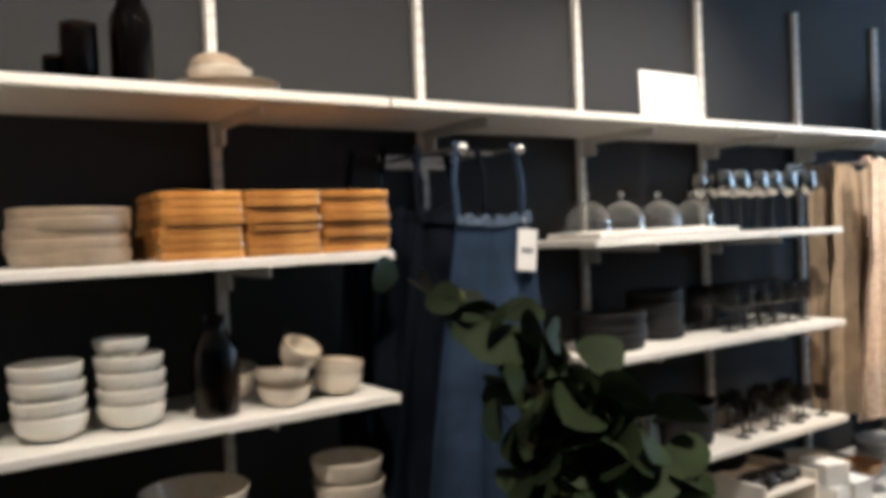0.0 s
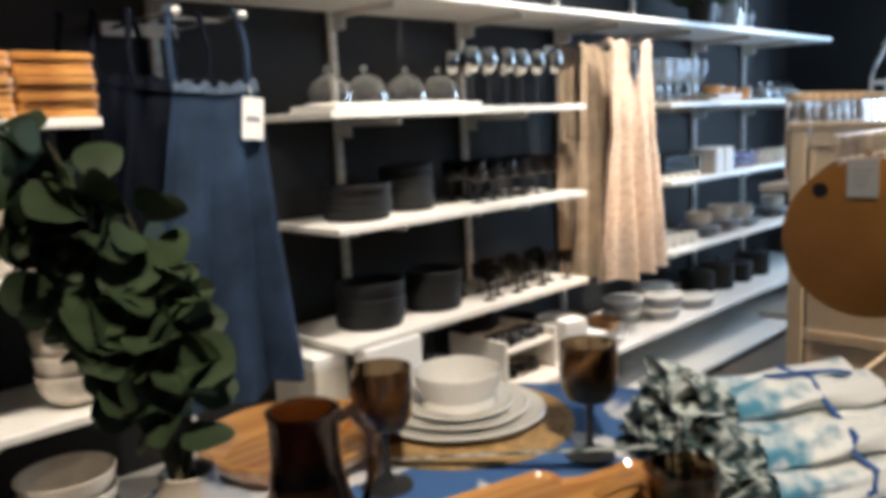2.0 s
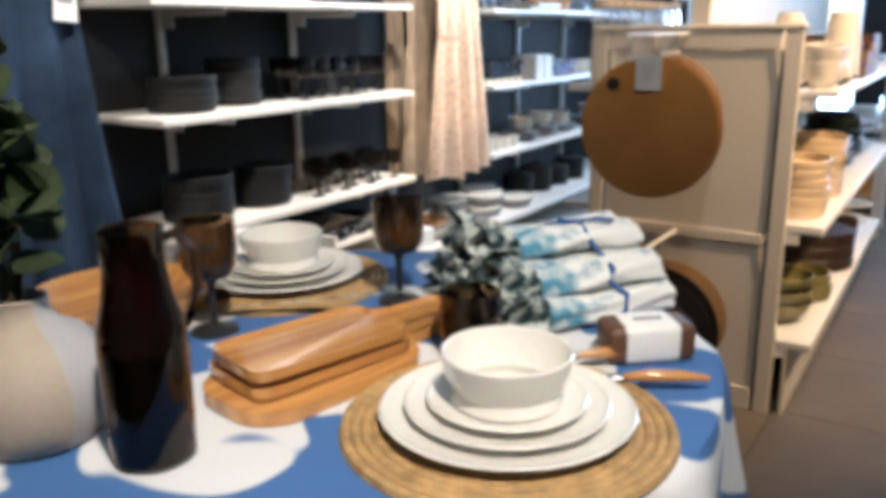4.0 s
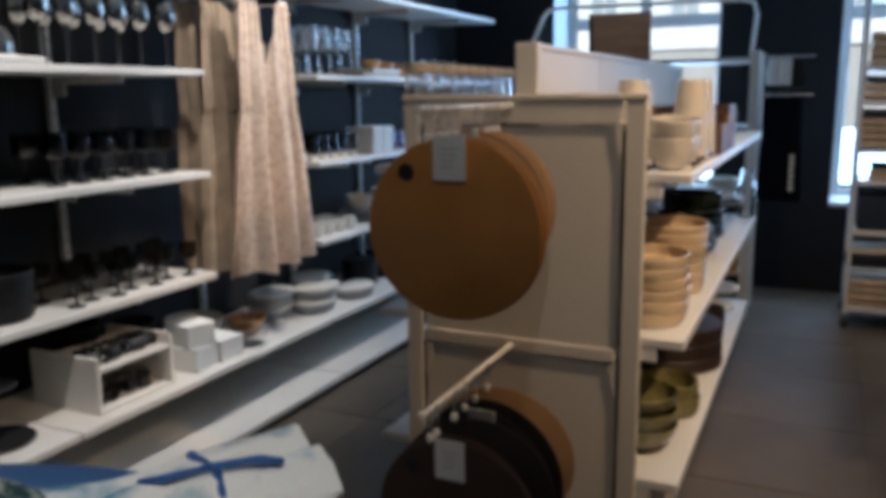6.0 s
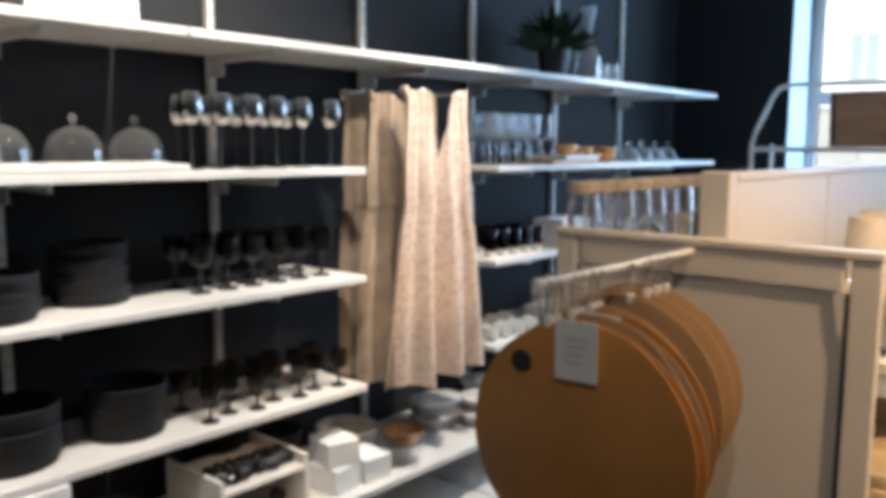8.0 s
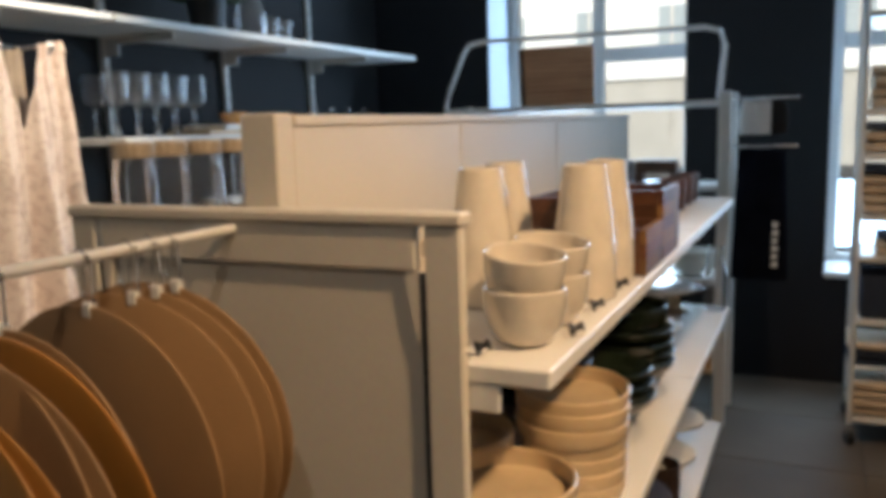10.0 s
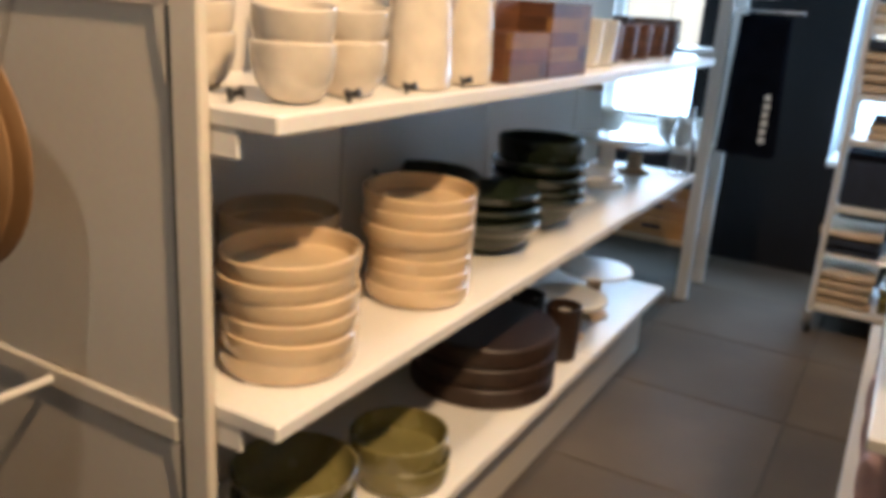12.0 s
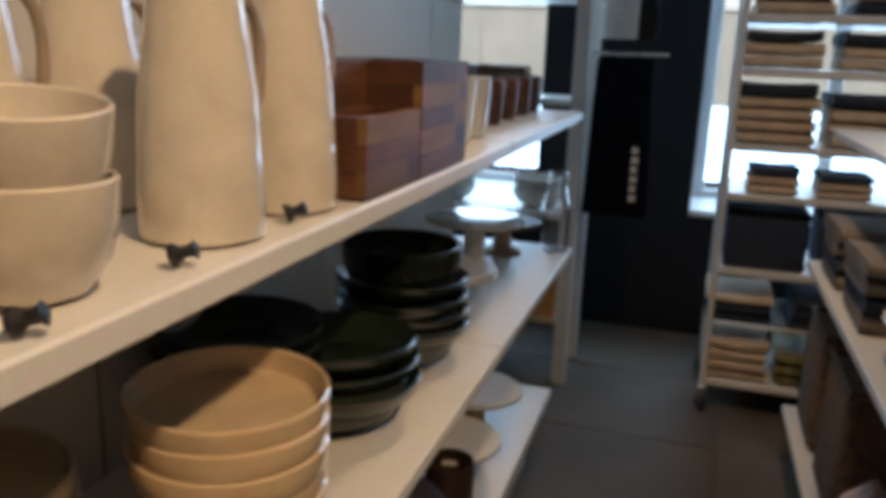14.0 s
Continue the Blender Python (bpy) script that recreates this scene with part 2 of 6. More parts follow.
M_VASE = material("matt_beige_vase", (0.42, 0.345, 0.27), 0.7, vary=0.14, scale=5, bump=0.15)
M_VASEG = material("matt_grey_vase_side", (0.40, 0.385, 0.38), 0.7, vary=0.12, scale=5, bump=0.15)
M_LEAF = material("green_leaf", (0.036, 0.055, 0.024), 0.6, vary=0.55, scale=14, spec=0.25)
M_LEAFY = material("yellow_green_bud", (0.17, 0.16, 0.03), 0.6)
M_STEM = material("green_brown_stem", (0.09, 0.075, 0.03), 0.7)
M_BROWNGLASS = glass("smoked_brown_glass", (0.25, 0.17, 0.10))
M_BOTTLE = glass("dark_brown_bottle_glass", (0.11, 0.060, 0.028), 0.05)
# The diffuse share here paints in a pale sheen from the bright surroundings.
M_GLASS = glass("clear_glass", clear=0.975)
M_THIN = glass("thin_clear_glass", (0.98, 0.98, 0.97), 0.04, 1.5, 0.988)
M_SMOKE = glass("smoked_grey_glass", (0.36, 0.34, 0.33), 0.03, 1.38)
M_SILVER = material("silvered_smoked_glass", (0.52, 0.51, 0.49), 0.12, 1.0, vary=0.2, scale=20)
M_CLIP = glass("clear_plastic_clip", (0.95, 0.95, 0.95), 0.15)
M_LILAC = glass("lilac_glass", (0.80, 0.72, 0.85))
M_PANE = glass("window_pane", (0.97, 0.99, 1.0), 0.0, 1.05)
M_THROW = material("grey_brown_wool", (0.23, 0.185, 0.145), 0.95, vary=0.25, scale=16, bump=0.6, fine=260)
M_WRAP = material("pink_wrapping_paper", (0.68, 0.45, 0.42), 0.7, vary=0.3, scale=14)
M_FILL = material("brown_dried_beans", (0.10, 0.060, 0.035), 0.7, vary=0.5, scale=120, bump=0.6, fine=90)
M_BASKET = material("brown_woven_basket", (0.20, 0.12, 0.07), 0.85, vary=0.4, scale=50, bump=0.8, fine=120)
# Slightly blue plaster: the daylight's cool cast is put into the colour.
M_FACADE = material("pale_plaster_facade", (0.84, 0.88, 0.90), 0.9, vary=0.05, scale=0.6, bump=0.1, fine=8)
# Grey with the blue of the skylight mixed into the colour.
M_REVEAL = material("grey_reveal_skylight_tint", (0.24, 0.27, 0.31), 0.6, vary=0.1, scale=3)
M_FACADE2 = material("grey_stone_facade", (0.50, 0.50, 0.47), 0.9, vary=0.1, scale=0.6)
M_FWIN = material("facade_window_glass", (0.42, 0.50, 0.55), 0.1)
M_STREET = material("street_asphalt", (0.06, 0.06, 0.062), 0.85, vary=0.2, scale=2)


# ---- mesh helpers ----
def part(name, bm, mat, parent=None, label="", smooth=False):
    me = bpy.data.meshes.new(name)
    bmesh.ops.recalc_face_normals(bm, faces=bm.faces[:])
    bm.to_mesh(me)
    bm.free()
    for f in me.polygons:
        f.use_smooth = smooth
    if smooth:
        me.set_sharp_from_angle(angle=radians(40))
    me.materials.append(mat)
    ob = new(name, me)
    if parent:
        ob.parent = parent
    if label:
        tagged(ob, label)
    return ob


def thing(name, m, label, category, group="", kind=""):
    ob = new(name)
    ob.empty_display_size = 0.05
    ob.matrix_basis = m
    return tagged(ob, label, category, group, kind)


def box(x0, y0, z0, x1, y1, z1, bevel=0.0, bm=None, m=None, seg=1):
    bm2 = bmesh.new()
    bmesh.ops.create_cube(bm2, size=1, matrix=Matrix.Translation(((x0 + x1) / 2, (y0 + y1) / 2, (z0 + z1) / 2)) @ Matrix.Diagonal((x1 - x0, y1 - y0, z1 - z0, 1)))
    if bevel:
        bmesh.ops.bevel(bm2, geom=bm2.edges[:], offset=bevel, segments=seg, affect="EDGES", profile=0.5)
    if m:
        bm2.transform(m)
    return join(bm, bm2)


def join(bm, other):
    if bm is None:
        return other
    me = bpy.data.meshes.new("tmp")
    other.to_mesh(me)
    other.free()
    bm.from_mesh(me)
    bpy.data.meshes.remove(me)
    return bm


def lathe(profile, n=32, bm=None, m=None, wobble=0.0, seed=0):
    """A turned body from (radius, height) pairs, in order along its wall."""
    b = bmesh.new()
    rings = []
    for r, z in profile:
        if r < 1e-5:
            rings.append([b.verts.new((0, 0, z))])
        else:
            rings.append([b.verts.new(((r * (1 + wobble * math.sin(2 * a + seed) + wobble * 0.6 * math.sin(3 * a + 2 * seed))) * math.cos(a),
                                       r * (1 + wobble * math.sin(2 * a + seed)) * math.sin(a), z))
                          for a in (2 * math.pi * i / n for i in range(n))])
    for p, q in zip(rings, rings[1:]):
        for i in range(n):
            j = (i + 1) % n
            if len(p) == 1 and len(q) == 1:
                continue
            if len(p) == 1:
                b.faces.new((p[0], q[i], q[j]))
            elif len(q) == 1:
                b.faces.new((p[i], p[j], q[0]))
            else:
                b.faces.new((p[i], p[j], q[j], q[i]))
    if m:
        b.transform(m)
    return join(bm, b)


def tube(points, r, n=10, bm=None, caps=True):
    """A round bar along points; r may be a list of radii."""
    b = bmesh.new()
    pts = [Vector(p) for p in points]
    rs = r if isinstance(r, (list, tuple)) else [r] * len(pts)
    rings, up = [], Vector((0, 0, 1))
    for i, p in enumerate(pts):
        d = (pts[min(i + 1, len(pts) - 1)] - pts[max(i - 1, 0)]).normalized()
        u = Vector((1, 0, 0)) if abs(d.dot(up)) > 0.95 else up
        s = d.cross(u).normalized()
        t = s.cross(d)
        rings.append([b.verts.new(p + (s * math.cos(a) + t * math.sin(a)) * rs[i]) for a in (2 * math.pi * k / n for k in range(n))])
    for p, q in zip(rings, rings[1:]):
        for i in range(n):
            b.faces.new((p[i], p[(i + 1) % n], q[(i + 1) % n], q[i]))
    if caps:
        b.faces.new(rings[0])
        b.faces.new(rings[-1])
    return join(bm, b)


def sheet(f, nu, nv, thick=0.0):
    """A surface f(u, v), u and v from 0 to 1, thickened along its normals."""
    b = bmesh.new()
    g = [[b.verts.new(f(i / nu, j / nv)) for j in range(nv + 1)] for i in range(nu + 1)]
    for i in range(nu):
        for j in range(nv):
            b.faces.new((g[i][j], g[i + 1][j], g[i + 1][j + 1], g[i][j + 1]))
    if thick:
        bmesh.ops.recalc_face_normals(b, faces=b.faces[:])
        bmesh.ops.solidify(b, geom=b.faces[:], thickness=thick)
    return b


def at(x, y, z, rz=0.0):
    return pose(x, y, z, 0, 0, rz)


# ---- the room ----
WALL_Y, END_X, CEIL = 0.42, 5.25, 2.74
X0, Y0 = -3.6, -4.6


def room():
    tagged(part("wall_north", box(X0 - 0.2, WALL_Y, 0, END_X + 0.45, WALL_Y + 0.2, CEIL), M_WALL), "matt charcoal-painted wall behind the shelving", "wall", kind="structure")
    tagged(part("wall_west", box(X0 - 0.2, Y0, 0, X0, WALL_Y, CEIL), M_PLAIN), "plain grey shop wall", "wall", kind="structure")
    tagged(part("wall_south", box(X0 - 0.2, Y0 - 0.2, 0, END_X + 0.45, Y0, CEIL), M_PLAIN), "plain grey shop wall", "wall", kind="structure")
    # end wall with two window openings
    sill, head = 0.55, 2.62
    spans = [(-1.413, -0.31), (-3.25, -2.10)]
    bm = box(END_X, -0.31, 0, END_X + 0.45, WALL_Y, CEIL)
    box(END_X, -2.10, 0, END_X + 0.45, -1.413, CEIL, bm=bm)
    box(END_X, Y0, 0, END_X + 0.45, -3.25, CEIL, bm=bm)
    for a, b in spans:
        box(END_X, a, 0, END_X + 0.45, b, sill, bm=bm)
        box(END_X, a, head, END_X + 0.45, b, CEIL, bm=bm)
    tagged(part("wall_east", bm, M_WALLE), "charcoal wall with shade in its colour and two tall window openings", "wall", kind="structure")
    tagged(part("ceiling", box(X0 - 0.2, Y0 - 0.2, CEIL, END_X + 0.45, WALL_Y + 0.2, CEIL + 0.2), M_CEIL), "white painted ceiling", "ceiling", kind="structure")
    for k, (a, b) in enumerate(spans):
        w = tagged(new("window_%d" % (k + 1)), "tall white-framed window with a daylit street behind", "window", kind="structure")
        x = END_X + 0.36
        fr = box(x, a, sill, x + 0.06, a + 0.06, head, 0.006)
        for y0, y1, z0, z1 in ((b - 0.06, b, sill, head), (a + 0.06, b - 0.06, sill, sill + 0.07), (a + 0.06, b - 0.06, head - 0.07, head)):
            box(x, y0, z0, x + 0.06, y1, z1, 0.006, bm=fr)
        part("window_frame", fr, M_WHITE, w)
        mid = (a + b) / 2
        part("mullion", box(x + 0.003, mid - 0.032, sill + 0.07, x + 0.057, mid + 0.032, head - 0.07, 0.006), M_WHITE, w)
        for y0, y1 in ((a + 0.06, mid - 0.032), (mid + 0.032, b - 0.06)):
            part("transom", box(x + 0.006, y0, 1.70, x + 0.054, y1, 1.78, 0.006), M_WHITE, w)
            for z0, z1 in ((sill + 0.07, 1.70), (1.78, head - 0.07)):
                p = part("pane", box(x + 0.027, y0, z0, x + 0.033, y1, z1), M_PANE, w)
                p.visible_shadow = False
        part("window_sill", box(END_X - 0.03, a, sill, x, b, sill + 0.03, 0.006), M_WHITE, w)
        for y0, y1 in ((a, a + 0.004), (b - 0.004, b)):
            part("reveal", box(END_X + 0.002, y0, sill + 0.03, x, y1, head), M_REVEAL, w)


def street():
    tagged(part("ground", box(-200, -200, -0.62, 200, 200, -0.5), M_STREET), "dark asphalt street outside", "street", kind="structure")
    h = tagged(new("town_house"), "pale plastered town house across the street", "house")
    h.matrix_basis = at(34, 0, -0.5)
    part("wall", box(0, -34, 0, 10, 34, 20), M_FACADE, h)
    part("plinth", box(-0.15, -34, 0, 0, 34, 3.4), M_FACADE2, h)
    for z in (3.4, 10.4):
        part("cornice", box(-0.3, -34, z, 0, 34, z + 0.3, 0.05), M_FACADE, h)
    part("roof", box(-0.6, -34, 20, 10, 34, 21, 0.1), M_FACADE2, h)
    frame_me = cached("house_frame", lambda: box(-0.10, -0.62, 0, 0.0, 0.62, 1.9, 0.03), M_FACADE, False)
    pane_me = cached("house_pane", lambda: box(-0.12, -0.50, 0.10, -0.10, 0.50, 1.8), M_FWIN, False)
    bar_me = cached("house_bar", lambda: box(-0.15, -0.04, 0.10, -0.12, 0.04, 1.8), M_WHITE, False)
    for i in range(13):
        for z in (0.9, 4.4, 7.6, 11.2, 14.4):
            w = sub("window", frame_me, h, at(0, -19.5 + i * 3.25, z))
            sub("pane", pane_me, w)
            sub("mullion", bar_me, w)


room()


# ---- vessels and small shapes ----
def vessel(outer, t):
    """A hollow turned body from its outer profile, base to rim, with a wall t thick."""
    inner = [(max(r - t, 0.0005), max(z, t * 1.2)) for r, z in outer if r > t and z >= 0]
    inner = [p for i, p in enumerate(inner) if i == 0 or p != inner[i - 1]]
    rim = outer[-1]
    return [(0.0, 0.0)] + [p for p in outer if p[0] > 1e-4] + [(rim[0] - t * 0.5, rim[1] + t * 0.4)] + inner[::-1] + [(0.0, t * 1.2)]


MESHES = {}


def cached(key, build, mat, smooth=True):
    """One mesh for all alike things."""
    if key not in MESHES:
        bm = build()
        bmesh.ops.recalc_face_normals(bm, faces=bm.faces[:])
        me = bpy.data.meshes.new(key)
        bm.to_mesh(me)
        bm.free()
        for f in me.polygons:
            f.use_smooth = smooth
        if smooth:
            me.set_sharp_from_angle(angle=radians(35))
        me.materials.append(mat)
        MESHES[key] = me
    return MESHES[key]


def put(name, mesh, m, label, category, group=""):
    ob = new(name, mesh)
    ob.matrix_basis = m
    return tagged(ob, label, category, group)


def sub(name, mesh, parent, m=None, label=""):
    ob = new(name, mesh)
    ob.parent = parent
    if m:
        ob.matrix_basis = m
    return tagged(ob, label) if label else ob


street()


def deep_plate(r, h, t=0.006):
    return lambda: lathe(vessel([(r * 0.90, 0), (r * 0.945, 0.003), (r * 0.98, h * 0.28), (r, h * 0.65), (r, h)], t), 40, wobble=0.006)


def flat_plate(r, h, t=0.005):
    return lambda: lathe(vessel([(r * 0.55, 0), (r * 0.60, 0.003), (r * 0.75, h * 0.45), (r * 0.95, h * 0.9), (r, h)], t), 40)


def bowl(r, h, t=0.005, foot=0.5):
    return lambda: lathe(vessel([(r * foot, 0), (r * (foot + 0.05), 0.003), (r * 0.80, h * 0.28), (r * 0.94, h * 0.6), (r, h)], t), 36, wobble=0.008)


def cup_bowl(r, h, t=0.005):
    return lambda: lathe(vessel([(r * 0.44, 0), (r * 0.62, h * 0.07), (r * 0.87, h * 0.33), (r * 0.97, h * 0.66), (r, h)], t), 36, wobble=0.012)


def stack(name, key, build, mat, x, y, z, n, step, label, category, group, jitter=0.003, tilt=1.0, rnd=None):
    """n alike pieces one on another."""
    me = cached(key, build, mat)
    r = rnd or random.Random(int(x * 971 + y * 313 + z * 77))
    for i in range(n):
        put(name, me, pose(x + r.uniform(-jitter, jitter), y + r.uniform(-jitter, jitter), z + 0.001 + i * step, r.uniform(-tilt, tilt), r.uniform(-tilt, tilt), r.uniform(0, 360)), label, category, group)


def goblet(name, x, y, z, h, r, bowl_mat, stem_mat, label, group, key):
    g = thing(name, at(x, y, z), label, "glass", group)
    hb = h * 0.52
    sub("bowl", cached(key + "_bowl", lambda: lathe(vessel([(r * 0.15, 0), (r * 0.72, hb * 0.07), (r * 0.95, hb * 0.25), (r, hb * 0.55), (r * 0.97, hb)], 0.002), 28), bowl_mat), g, at(0, 0, h - hb))
    sub("stem", cached(key + "_stem", lambda: lathe([(0, 0), (r * 0.85, 0), (r * 0.85, 0.003), (r * 0.2, 0.010), (r * 0.13, 0.02), (r * 0.13, h - hb - 0.01), (r * 0.25, h - hb + 0.002), (0, h - hb + 0.003)], 24), stem_mat), g)
    return g


# ---- wall shelving ----
def wall_shelving():
    xs = [0.362 + 0.677 * k for k in range(-4, 0)] + [0.355 + 0.69 * k for k in range(0, 7)]

    def rail():
        return box(-0.013, -0.012, 0.10, 0.013, 0.012, 2.34, 0.002)

    def slots():
        b = bmesh.new()
        for i in range(44):
            z = 0.16 + i * 0.05
            for dx in (-0.006, 0.006):
                bmesh.ops.create_cube(b, size=1, matrix=Matrix.Translation((dx, -0.0125, z)) @ Matrix.Diagonal((0.0026, 0.002, 0.016, 1)))
        return b

    for x in xs:
        u = thing("wall_upright", at(x, WALL_Y - 0.013, 0), "white slotted steel upright screwed to the dark wall", "shelf upright", "wall uprights")
        sub("rail", cached("upright_rail", rail, M_WHITE, False), u)
        tagged(sub("slots", cached("upright_slots", slots, M_SLOTG, False), u), kind="stuff")

    def shelf(x0, x1, z, yf=0.0, label="white steel wall shelf on brackets"):
        s = thing("wall_shelf", at((x0 + x1) / 2, 0, z), label, "shelf", "wall shelves")
        h = (x1 - x0) / 2 - 0.002
        part("board", box(-h, yf, -0.024, h, 0.395, 0, 0.003), M_WHITE, s)
        cx = (x0 + x1) / 2
        for u in xs:
            if x0 < u < x1:
                b = box(u - cx - 0.004, yf + 0.06, -0.050, u - cx + 0.004, 0.392, -0.025)
                box(u - cx - 0.004, 0.33, -0.09, u - cx + 0.004, 0.392, -0.050, bm=b)
                part("bracket", b, M_WHITE, s)
        return s

    for a, b in ((-2.81, -1.412), (-1.41, 0.0), (0.004, 1.405), (1.409, 2.787), (2.791, 4.182), (4.186, 4.94)):
        shelf(a, b, 1.745)
    for z in (1.360, 0.996, 0.63):
        shelf(-2.81, -1.412, z)
        shelf(-1.41, -0.002, z)
    for z in (1.358, 0.990, 0.608):
        shelf(0.70, 2.066, z)
    for z in (1.352, 0.965, 0.605):
        shelf(2.79, 4.184, z)
        shelf(4.188, 4.94, z)
    for a, b in ((-2.81, -1.412), (-1.41, -0.085), (-0.08, 1.315), (1.32, 2.70), (2.705, 4.08), (4.085, 4.94)):
        shelf(a, b, 0.272, -0.094, "deep white lower wall shelf")
    for a, b in ((-2.81, -1.412), (-1.41, -0.085), (-0.08, 1.22), (1.224, 2.612), (2.616, 4.0), (4.004, 4.94)):
        s = thing("base_shelf", at((a + b) / 2, 0, 0), "wide white base shelf just above the floor", "shelf", "base shelves")
        h = (b - a) / 2 - 0.003
        part("board", box(-h, -0.204, 0.030, h, 0.40, 0.055, 0.004), M_WHITE, s)
        # black filler added under the board for the dark shadow gap above the floor
        part("plinth", box(-h, -0.13, 0.0, h, 0.40, 0.030), M_BLACKMET, s)


wall_shelving()


# ---- gondola ----
GX0, GX1, GYC0, GYC1 = 1.69, 4.03, -1.374, -1.317


def gondola():
    g = thing("gondola_shelf_unit", at(0, 0, 0), "off-white double-sided shop shelf unit with a panelled end", "shelf unit")
    part("end_post", box(GX0, -1.662, 0, GX0 + 0.018, -1.612, 1.238, 0.003), M_CREAM, g)
    part("end_post", box(GX0, -1.052, 0, GX0 + 0.018, -1.004, 1.238, 0.003), M_CREAM, g)
    part("end_cap", box(GX0 - 0.004, -1.666, 1.238, GX0 + 0.030, -1.000, 1.256, 0.004), M_CREAM, g)
    for name, z0, z1 in (("top_rail", 1.180, 1.238), ("middle_rail", 0.573, 0.610), ("bottom_rail", 0.0, 0.08)):
        part(name, box(GX0 + 0.001, -1.600, z0, GX0 + 0.016, -1.064, z1, 0.003), M_CREAM, g)
    for z0, z1 in ((0.612, 1.178), (0.082, 0.571)):
        part("end_panel", box(GX0 + 0.009, -1.602, z0, GX0 + 0.015, -1.062, z1, 0.002), M_CREAM, g)
        part("slot_strip", box(GX0 + 0.0055, -1.610, z0 + 0.005, GX0 + 0.0088, -1.6035, z1), M_SLOT, g)
        part("slot_strip", box(GX0 + 0.0055, -1.0605, z0 + 0.005, GX0 + 0.0088, -1.054, z1), M_SLOT, g)
        for y, sg in ((-1.602, 1), (-1.062, -1)):
            # tapered lip under the rail's end
            b = bmesh.new()
            v = [b.verts.new((x, y + sg * dy, z1 + dz)) for x in (GX0 + 0.003, GX0 + 0.0088) for dy, dz in ((0, 0.0), (0.020, 0.0), (0.007, -0.075), (0, -0.095))]
            for f in ((0, 1, 2, 3), (4, 5, 6, 7), (0, 1, 5, 4), (1, 2, 6, 5), (2, 3, 7, 6), (3, 0, 4, 7)):
                b.faces.new([v[i] for i in f])
            part("rail_lip", b, M_CREAM, g)
    part("centre_post", box(GX0 + 0.033, GYC0 - 0.002, 0, GX0 + 0.075, GYC1 + 0.002, 1.385, 0.003), M_CREAM, g)
    seams = [GX0 + 0.077, 2.370, 3.055, 3.735, GX1]
    for a, b in zip(seams, seams[1:]):
        part("back_panel", box(a, GYC0, 0.02, b - 0.006, GYC1, 1.366, 0.002), M_CREAM, g)
    for a in seams[1:-1]:
        part("seam_post", box(a - 0.005, GYC0 + 0.004, 0.02, a - 0.001, GYC1 - 0.004, 1.36), M_SLOT, g)
    part("panel_cap", box(GX0 + 0.077, GYC0 - 0.004, 1.366, GX1, GYC1 + 0.004, 1.382, 0.003), M_CREAM, g)
    for z, ends in ((1.062, ((1.712, 3.055), (3.058, 4.03))), (0.646, ((1.712, 3.055), (3.058, 4.0))), (0.262, ((1.712, 3.055), (3.058, 3.78)))):
        for a, b in ends:
            part("shelf_board", box(a, -1.768, z - 0.026, b, GYC0 - 0.002, z, 0.003), M_WHITE, g)
            part("shelf_bracket", box(a + 0.002, -1.70, z - 0.064, a + 0.012, GYC0 - 0.004, z - 0.026, 0.002), M_WHITE, g)
    part("kick_plate", box(1.712, -1.70, 0.0, 3.78, -1.69, 0.230), M_CREAM, g)
    for z in (1.062, 0.646, 0.262):
        part("shelf_board", box(1.712, GYC1 + 0.002, z - 0.022, 4.03, -0.90, z, 0.003), M_WHITE, g)


gondola()


